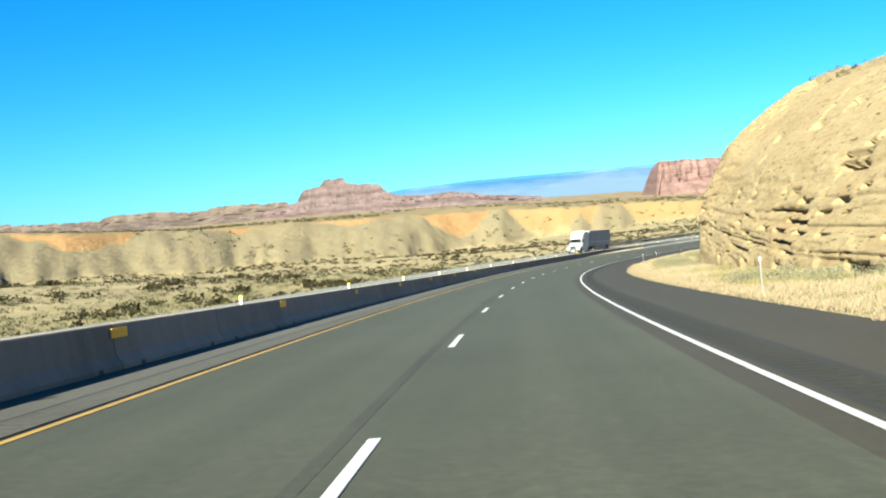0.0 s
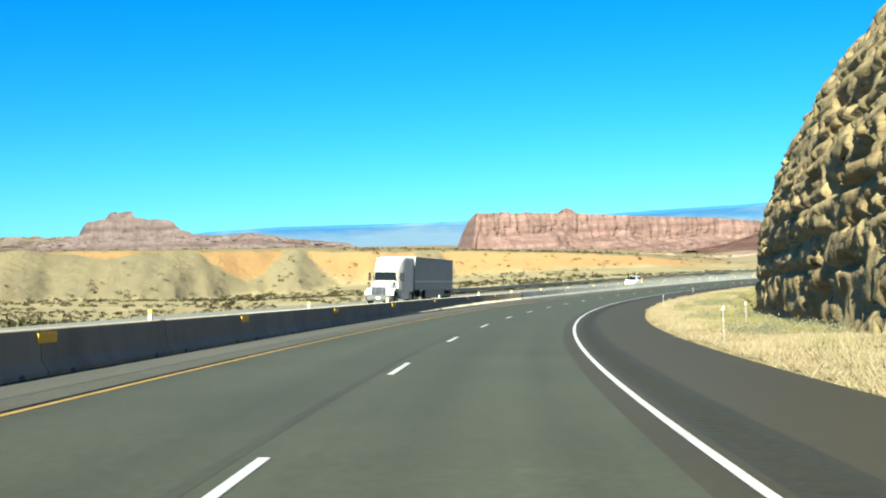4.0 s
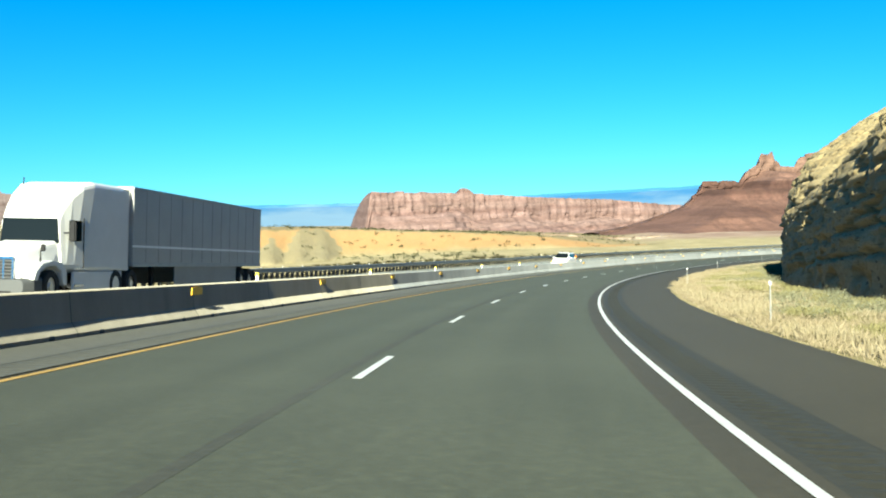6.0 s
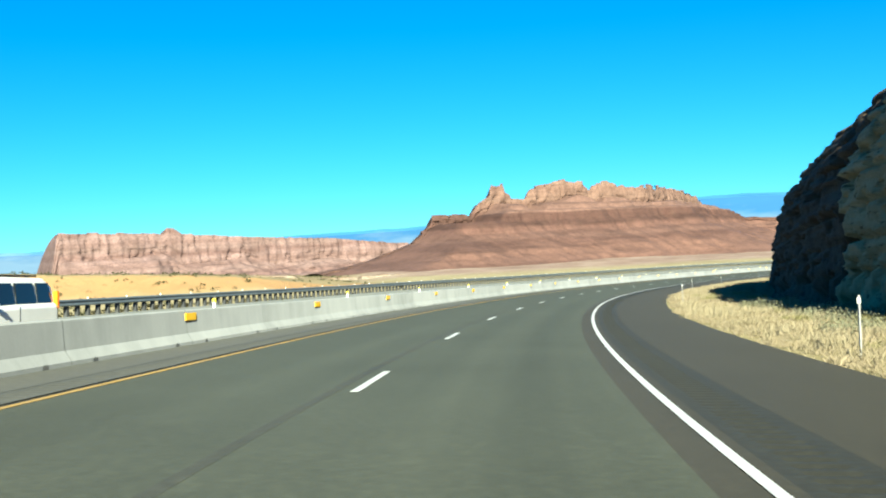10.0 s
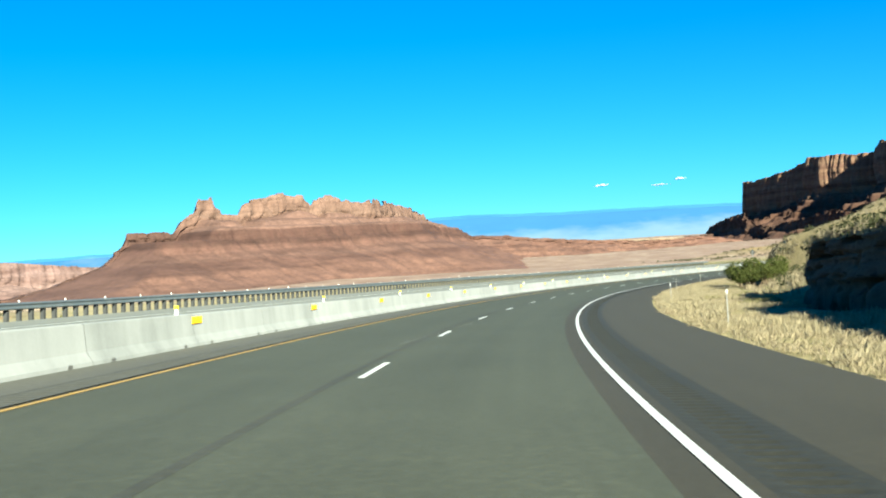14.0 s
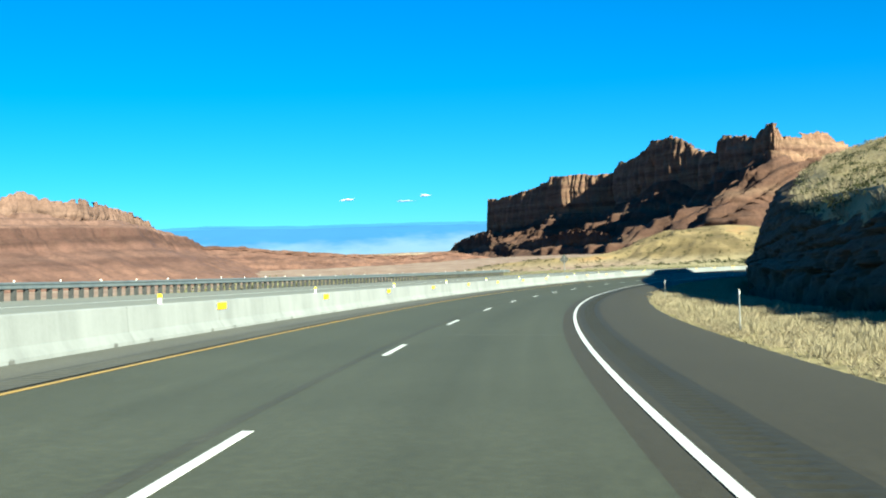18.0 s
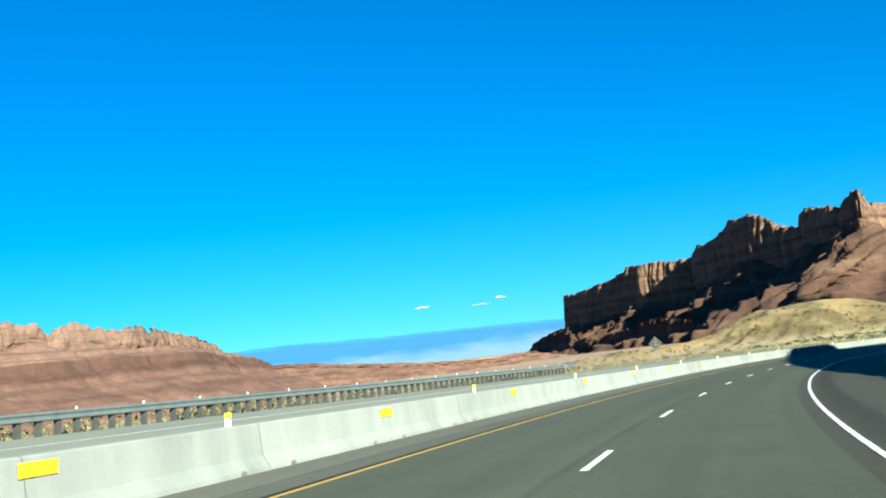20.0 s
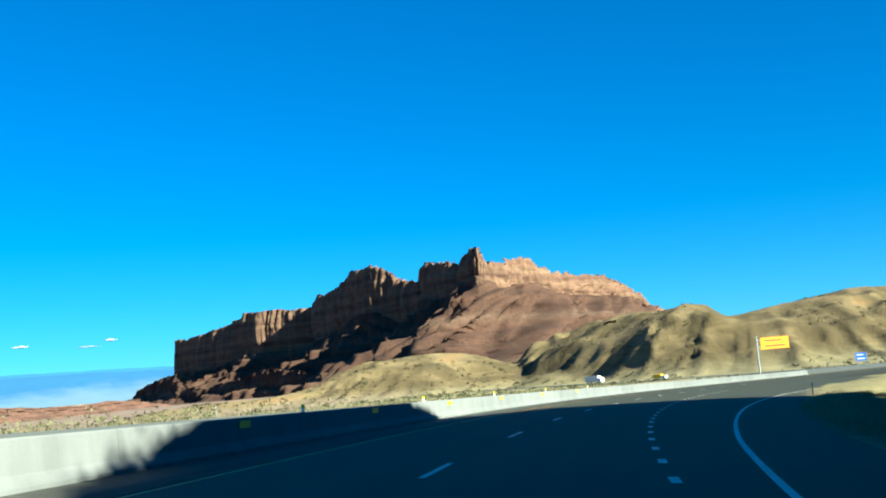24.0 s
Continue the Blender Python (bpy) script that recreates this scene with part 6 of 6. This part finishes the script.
# ---- plants ----
def leaf_mat(name, a, b, rough=0.9):
    m = material(name, a, rough, matte=0.5)
    geo = node(m, "ShaderNodeNewGeometry")
    f = arith(m, "ADD", arith(m, "MULTIPLY", geo.outputs["Random Per Island"], 0.6), arith(m, "MULTIPLY", noise_of(m, 0.35, 3.0), 0.4))
    col = ramp(m, f, ((0.2, a), (0.8, b)))
    finish(m, col)
    # thin leaves let part of the light through
    through_leaf = node(m, "ShaderNodeBsdfTranslucent")
    both = node(m, "ShaderNodeMixShader", Fac=0.4)
    wire(m, col, through_leaf.inputs["Color"])
    wire(m, m.node_tree.nodes["Principled BSDF"].outputs[0], both.inputs[1])
    wire(m, through_leaf.outputs[0], both.inputs[2])
    wire(m, both.outputs[0], m.node_tree.nodes["Material Output"].inputs["Surface"])
    return m


M_STRAW = leaf_mat("dry_straw_grass", (0.209, 0.171, 0.106), (0.328, 0.273, 0.181))
M_PALESAGE = leaf_mat("pale_flat_sage", (0.0538, 0.0562, 0.0308), (0.108, 0.105, 0.0631))
M_SAGE = leaf_mat("grey_green_sage", (0.102, 0.108, 0.051), (0.23, 0.224, 0.122))
M_OLIVE = leaf_mat("olive_scrub_leaf", (0.0194, 0.0183, 0.00777), (0.0471, 0.0415, 0.0199))
M_SCRUB = leaf_mat("dark_scrub_leaf", (0.0246, 0.0295, 0.0123), (0.0642, 0.0642, 0.0295))
M_JUNIPER = leaf_mat("juniper_green", (0.0308, 0.0433, 0.00959), (0.0832, 0.0928, 0.0237))
M_BARK = speckled("shaggy_bark", (0.0908, 0.0623, 0.04), (0.159, 0.119, 0.08), 3.0, 0.95, 0.6, 0.03)


def blades(px, py, pz, per, height, spread, width, lean, seed):
    """Grass tufts: per tuft, thin bent blades fanning out."""
    r = np.random.default_rng(seed)
    n = len(px) * per
    cx, cy, cz = np.repeat(px, per), np.repeat(py, per), np.repeat(pz, per)
    hh = np.repeat(height * r.uniform(0.55, 1.3, len(px)), per) * r.uniform(0.6, 1.15, n)
    a, b = r.uniform(0, 2 * np.pi, n), r.uniform(0, 2 * np.pi, n)
    x0, y0 = cx + spread * np.cos(b) * r.uniform(0, 1, n), cy + spread * np.sin(b) * r.uniform(0, 1, n)
    l = lean * r.uniform(0.2, 1.2, n) * hh
    wx, wy = -np.sin(a) * width, np.cos(a) * width
    base = cz - 0.04
    v = np.empty((n, 4, 3))
    v[:, 0] = np.stack([x0 - wx, y0 - wy, base], -1)
    v[:, 1] = np.stack([x0 + wx, y0 + wy, base], -1)
    v[:, 2] = np.stack([x0 + wx * 0.7 + np.cos(a) * l * 0.4, y0 + wy * 0.7 + np.sin(a) * l * 0.4, base + hh * 0.62], -1)
    v[:, 3] = np.stack([x0 + np.cos(a) * l, y0 + np.sin(a) * l, base + hh], -1)
    return v.reshape(-1, 3), np.arange(n * 4).reshape(n, 4)


def clumps(px, py, pz, size, per, leaf, flat, seed):
    """Shrubs: per shrub, many small leaf facets in an uneven dome."""
    r = np.random.default_rng(seed)
    n = len(px) * per
    s = np.repeat(size, per)
    cx, cy, cz = np.repeat(px, per), np.repeat(py, per), np.repeat(pz, per)
    u = r.normal(size=(n, 3))
    u /= np.linalg.norm(u, axis=1, keepdims=True)
    u[:, 2] = np.abs(u[:, 2])
    rad = r.uniform(0.45, 1.0, n) ** 0.6 * (0.75 + 0.5 * np.abs(np.sin(3.1 * np.arctan2(u[:, 1], u[:, 0]) + np.repeat(r.uniform(0, 6, len(px)), per))))
    c = np.stack([cx + s * u[:, 0] * rad, cy + s * u[:, 1] * rad, cz + s * flat * u[:, 2] * rad + 0.02], -1)
    e1 = r.normal(size=(n, 3))
    e1 /= np.linalg.norm(e1, axis=1, keepdims=True)
    e2 = np.cross(e1, u + 0.3 * r.normal(size=(n, 3)))
    e2 /= np.linalg.norm(e2, axis=1, keepdims=True) + 1e-6
    k = (leaf * s * r.uniform(0.6, 1.4, n))[:, None]
    v = np.stack([c - e1 * k, c + e2 * k * 0.55, c + e1 * k, c - e2 * k * 0.55], 1)
    return v.reshape(-1, 3), np.arange(n * 4).reshape(n, 4)


def stuff(name, vf, mat, label, cat):
    return tagged(new(name, mesh_of(name, vf[0], vf[1], mat)), label, cat, kind="stuff")


def along(n, s0, s1, o0, o1, seed):
    r = np.random.default_rng(seed)
    s, o = r.uniform(s0, s1, n), r.uniform(0, 1, n)
    o = o0 + (o1 - o0) * o
    P = at_road(s, o)
    z = ground_height(P[:, 0], P[:, 1])[0]
    return P[:, 0], P[:, 1], z, s, o


x, y, z, s, o = along(100000, -10, 735, 7.5, 13.8, 1)
keep = (vnoise(x / 2.2, y / 2.2, 60) + 0.5 > 0.1 + 0.09 * (o - 8)) & (o > np.interp(s, (640, 660, 707, 740), (7.4, 7.6, 10.2, 13)))
stuff("verge_grass", blades(x[keep], y[keep], z[keep], 5, 0.17, 0.4, 0.005, 0.9, 2), M_STRAW, "dry straw-coloured grass along the verge", "grass")
x, y, z, s, o = along(9000, -10, 735, 7.8, 13.6, 76)
keep = (vnoise(x / 3.0, y / 3.0, 77) > 0.02) & (o > np.interp(s, (640, 660, 707, 740), (7.6, 7.9, 10.5, 13.2)))
stuff("bunch_grass", blades(x[keep], y[keep], z[keep], 80, 0.27, 0.5, 0.003, 0.4, 78), leaf_mat("bleached_bunch_grass", (0.23, 0.194, 0.118), (0.35, 0.3, 0.2)), "bleached bunch grass in loose tufts along the verge", "grass")
x, y, z, s, o = along(7000, -10, 735, 9.3, 15.5, 3)
keep = (vnoise(x / 3.5, y / 3.5, 63) + 0.09 * (o - 10.8) > np.interp(s, (300, 400, 480), (0.02, 0.3, 0.55)))
keep &= np.random.default_rng(5).uniform(0, 1, len(x)) < 0.55
stuff("verge_sage", blades(x[keep], y[keep], z[keep], 210, 0.27, 0.55, 0.003, 0.4, 4), leaf_mat("olive_rabbitbrush", (0.155, 0.143, 0.064), (0.275, 0.25, 0.122)), "pale sage and rabbitbrush at the foot of the rock", "shrubs")
x, y, z, s, o = along(3100, -8, 440, 9.4, 14.2, 79)
keep = (vnoise(x / 6, y / 6, 80) + 0.06 * (o - 11.5) > 0.12) & (s < np.interp(o, (9.4, 14.2), (300, 440)))
stuff("verge_sagebrush", clumps(x[keep], y[keep], z[keep], np.random.default_rng(81).uniform(0.22, 0.55, int(keep.sum())), 170, 0.075, 0.95, 82), leaf_mat("grey_sagebrush", (0.115, 0.118, 0.072), (0.235, 0.23, 0.15)), "grey-green sagebrush clumps at the foot of the rock", "shrubs")
x, y, z, s, o = along(9000, -10, 640, 6.95, 7.7, 83)
keep = vnoise(s / 1.3, o, 84) + 0.5 > 0.95 - 0.75 * (o - 6.95)
stuff("edge_grass", blades(x[keep], y[keep], np.maximum(z, at_road(s, o, -0.04)[:, 2])[keep], 9, 0.14, 0.16, 0.004, 0.9, 85), M_STRAW, "sparse dry grass creeping over the shoulder's edge", "grass")
# gully slope and hilltops inside the bend
x, y, z, s, o = along(12000, 430, 640, 14, 60, 6)
keep = (s < 490) | (o > 36)
stuff("slope_grass", blades(x[keep], y[keep], z[keep], 8, 0.5, 0.3, 0.03, 0.5, 7), M_STRAW, "dry bunch grass on the hillside", "grass")
x, y, z, s, o = along(1500, 430, 640, 16, 70, 8)
keep = (s < 490) | (o > 36)
stuff("slope_scrub", clumps(x[keep], y[keep], z[keep], np.random.default_rng(9).uniform(0.3, 0.9, int(keep.sum())), 50, 0.15, 0.9, 10), M_SCRUB, "dark scrub dotted over the hillside", "shrubs")
tops = np.concatenate(GRASSY)
r = np.random.default_rng(22)
p = tops[r.integers(0, len(tops), 24000)] + r.uniform(-0.3, 0.3, (24000, 1)) * (1, 1, 0)
p = p[vnoise(p[:, 0] / 5, p[:, 1] / 5, 23) > -0.12]
stuff("ledge_grass", blades(p[:, 0], p[:, 1], p[:, 2], 8, 0.4, 0.3, 0.02, 0.6, 24), M_STRAW, "dry bunch grass on the slope above the rock cut", "grass")
p = tops[r.integers(0, len(tops), 1700)]
p = p[vnoise(p[:, 0] / 9, p[:, 1] / 9, 25) > -0.05]
stuff("ledge_scrub", clumps(p[:, 0], p[:, 1], p[:, 2], r.uniform(0.25, 0.8, len(p)), 44, 0.16, 0.9, 26), M_SCRUB, "dark shrubs rooted above the rock cut", "shrubs")
x, y, z, s, o = along(9000, -40, 440, 36, 90, 27)
stuff("hilltop_grass", blades(x, y, z, 7, 0.5, 0.35, 0.04, 0.5, 28), M_STRAW, "dry grass over the hilltop", "grass")
x, y, z, s, o = along(900, -40, 440, 36, 90, 29)
stuff("hilltop_scrub", clumps(x, y, z, r.uniform(0.3, 0.9, len(x)), 40, 0.16, 0.9, 30), M_SCRUB, "dark scrub over the hilltop", "shrubs")
# outer bank and flats
x, y, z, s, o = along(9000, -30, 900, -21.5, -60, 11)
stuff("bank_sage", clumps(x, y, z, np.random.default_rng(12).uniform(0.2, 0.6, len(x)), 22, 0.2, 0.9, 13), M_SAGE, "sagebrush along the outer bank", "shrubs")
r = np.random.default_rng(14)
az, rad = np.radians(r.uniform(-25, 42, 14000)), 640 - 550 * r.uniform(0, 1, 14000) ** 1.5
x, y = -np.sin(az) * rad, np.cos(az) * rad
z, zc, zg, zr, zb = ground_height(x, y)
_, oo, dd = nearest(x, y)
keep = (oo < -24) & (vnoise(np.degrees(az) * 0.35, rad / 16, 15) + 0.25 * smooth(260, 480, rad) > 0.06) & (zc < 0.5)
stuff("flat_scrub", clumps(x[keep], y[keep], z[keep], r.uniform(0.6, 1.5, int(keep.sum())), 20, 0.26, 0.7, 16), M_OLIVE, "dark scrub dotted over the desert flats", "shrubs")
x, y, z, s, o = along(3600, 560, 820, -21, -40, 71)
stuff("roadside_brush", clumps(x, y, z, np.random.default_rng(72).uniform(0.5, 1.3, len(x)), 70, 0.085, 0.95, 73), M_SAGE, "pale rabbitbrush beyond the far lanes", "shrubs")
x, y, z, s, o = along(7000, 560, 820, -20.5, -36, 74)
stuff("roadside_grass", blades(x, y, z, 14, 0.5, 0.3, 0.012, 0.6, 75), M_STRAW, "tall dry grass beyond the far lanes", "grass")
az, rad = np.radians(r.uniform(-25, 42, 9000)), r.uniform(60, 420, 9000)
x, y = -np.sin(az) * rad, np.cos(az) * rad
z, zc, zg, zr, zb = ground_height(x, y)
_, oo, dd = nearest(x, y)
keep = (oo < -24) & (zc < 0.4)
stuff("flat_sage", clumps(x[keep], y[keep], z[keep], r.uniform(0.3, 0.8, int(keep.sum())), 18, 0.22, 0.6, 36), M_PALESAGE, "pale sagebrush over the desert flats", "shrubs")
az, rad = np.radians(r.uniform(-20, 30, 4200)), r.uniform(560, 1250, 4200)
x, y = -np.sin(az) * rad, np.cos(az) * rad
z, zc, zg, zr, zb = ground_height(x, y)
keep = vnoise(x / 60, y / 60, 18) > 0.08
stuff("bluff_scrub", clumps(x[keep], y[keep], z[keep], r.uniform(0.8, 1.9, int(keep.sum())), 16, 0.26, 0.8, 19), M_SCRUB, "scattered scrub on the badland bluff", "shrubs")
x, y = r.uniform(780, 1350, 6500), r.uniform(250, 850, 6500)
z = ground_height(x, y)[0]
keep = vnoise(x / 50, y / 50, 20) > 0.0
stuff("hill_scrub", clumps(x[keep], y[keep], z[keep], r.uniform(0.7, 1.8, int(keep.sum())), 16, 0.26, 0.8, 21), M_SCRUB, "scrub on the far yellow hills", "shrubs")


def juniper(m, size, seed, label):
    t = thing("juniper", m, label, "tree", "roadside junipers")
    r = random.Random(seed)
    tips = []

    def limb(name, a, b, ra, rb, seg, parent):
        bm = bmesh.new()
        way = (b - a)
        q = way.to_track_quat("Z", "Y").to_matrix().to_4x4()
        bmesh.ops.create_cone(bm, cap_ends=True, segments=seg, radius1=ra, radius2=rb, depth=way.length, matrix=Matrix.Translation((a + b) / 2) @ q)
        return part(name, bm, M_BARK, parent)

    for k in range(5):
        base = Vector((r.uniform(-0.25, 0.25), r.uniform(-0.25, 0.25), -0.2)) * size
        ang = k * 1.256 + r.uniform(-0.4, 0.4)
        mid = base + Vector((math.cos(ang) * 0.35, math.sin(ang) * 0.35, 0.6)) * size
        stem = limb("stem", base, mid, 0.1 * size, 0.06 * size, 7, t)
        for j in range(3):
            a2 = ang + r.uniform(-0.9, 0.9)
            tip = mid + Vector((math.cos(a2) * 0.5, math.sin(a2) * 0.5, r.uniform(0.2, 0.8))) * size
            limb("limb", mid, tip, 0.05 * size, 0.015 * size, 5, stem)
            tips.append(tip)
    pts = np.array([tuple(p) for p in tips])
    q = np.random.default_rng(seed)
    vf = clumps(pts[:, 0], pts[:, 1], pts[:, 2] - 0.25 * size, q.uniform(0.35, 0.6, len(pts)) * size, 260, 0.11, 1.0, seed)
    crown = new("crown", mesh_of("crown", vf[0], vf[1], M_JUNIPER))
    crown.parent = t
    tagged(crown, "dense dark green foliage")
    return t


for k, (s, o, size) in enumerate(((497, 14.3, 1.3), (490, 14.7, 1.6), (484, 14.9, 1.3), (488, 16.2, 1.6), (480, 16.4, 0.9))):
    up = float(cut_height(np.array(o - cut_foot(s)), s)) + 0.1 - np.interp(s, ss, r_e) * min(o, 12) + np.interp(s, ss, r_e) * o
    juniper(pose(*at_road(s, o, up), 0, 0, 40 * k), size, 30 + k, "dark green juniper bush in the dry grass")


# ---- two small clouds low over the range ----
M_CLOUD = speckled("white_cloud", (0.394, 0.403, 0.418), (0.344, 0.359, 0.384), 0.02, 1.0, 0.1)
for k, (cx, cy, cz, w) in enumerate(((3516, 3099, 190, 34), (3703, 2850, 195, 30), (3660, 2912, 176, 44))):
    q = random.Random(60 + k)
    bm = bmesh.new()
    for j in range(9):
        u = q.uniform(-1, 1)
        rr = w * 0.3 * (1.1 - abs(u)) * q.uniform(0.5, 1.1)
        bmesh.ops.create_icosphere(bm, subdivisions=2, radius=1, matrix=Matrix.Translation((u * w * 0.63, -u * w * 0.77, q.uniform(-1, 3))) @ Matrix.Diagonal((rr * 1.3, rr * 1.3, rr * (0.25 if k == 2 else 0.55), 1)))
    me = bpy.data.meshes.new("cloud")
    bm.to_mesh(me)
    bm.free()
    me.materials.append(M_CLOUD)
    ob = tagged(new("cloud", me), "tiny white cloud low over the distant range", "cloud", kind="structure")
    ob.matrix_basis = Matrix.Translation((cx, cy, cz))
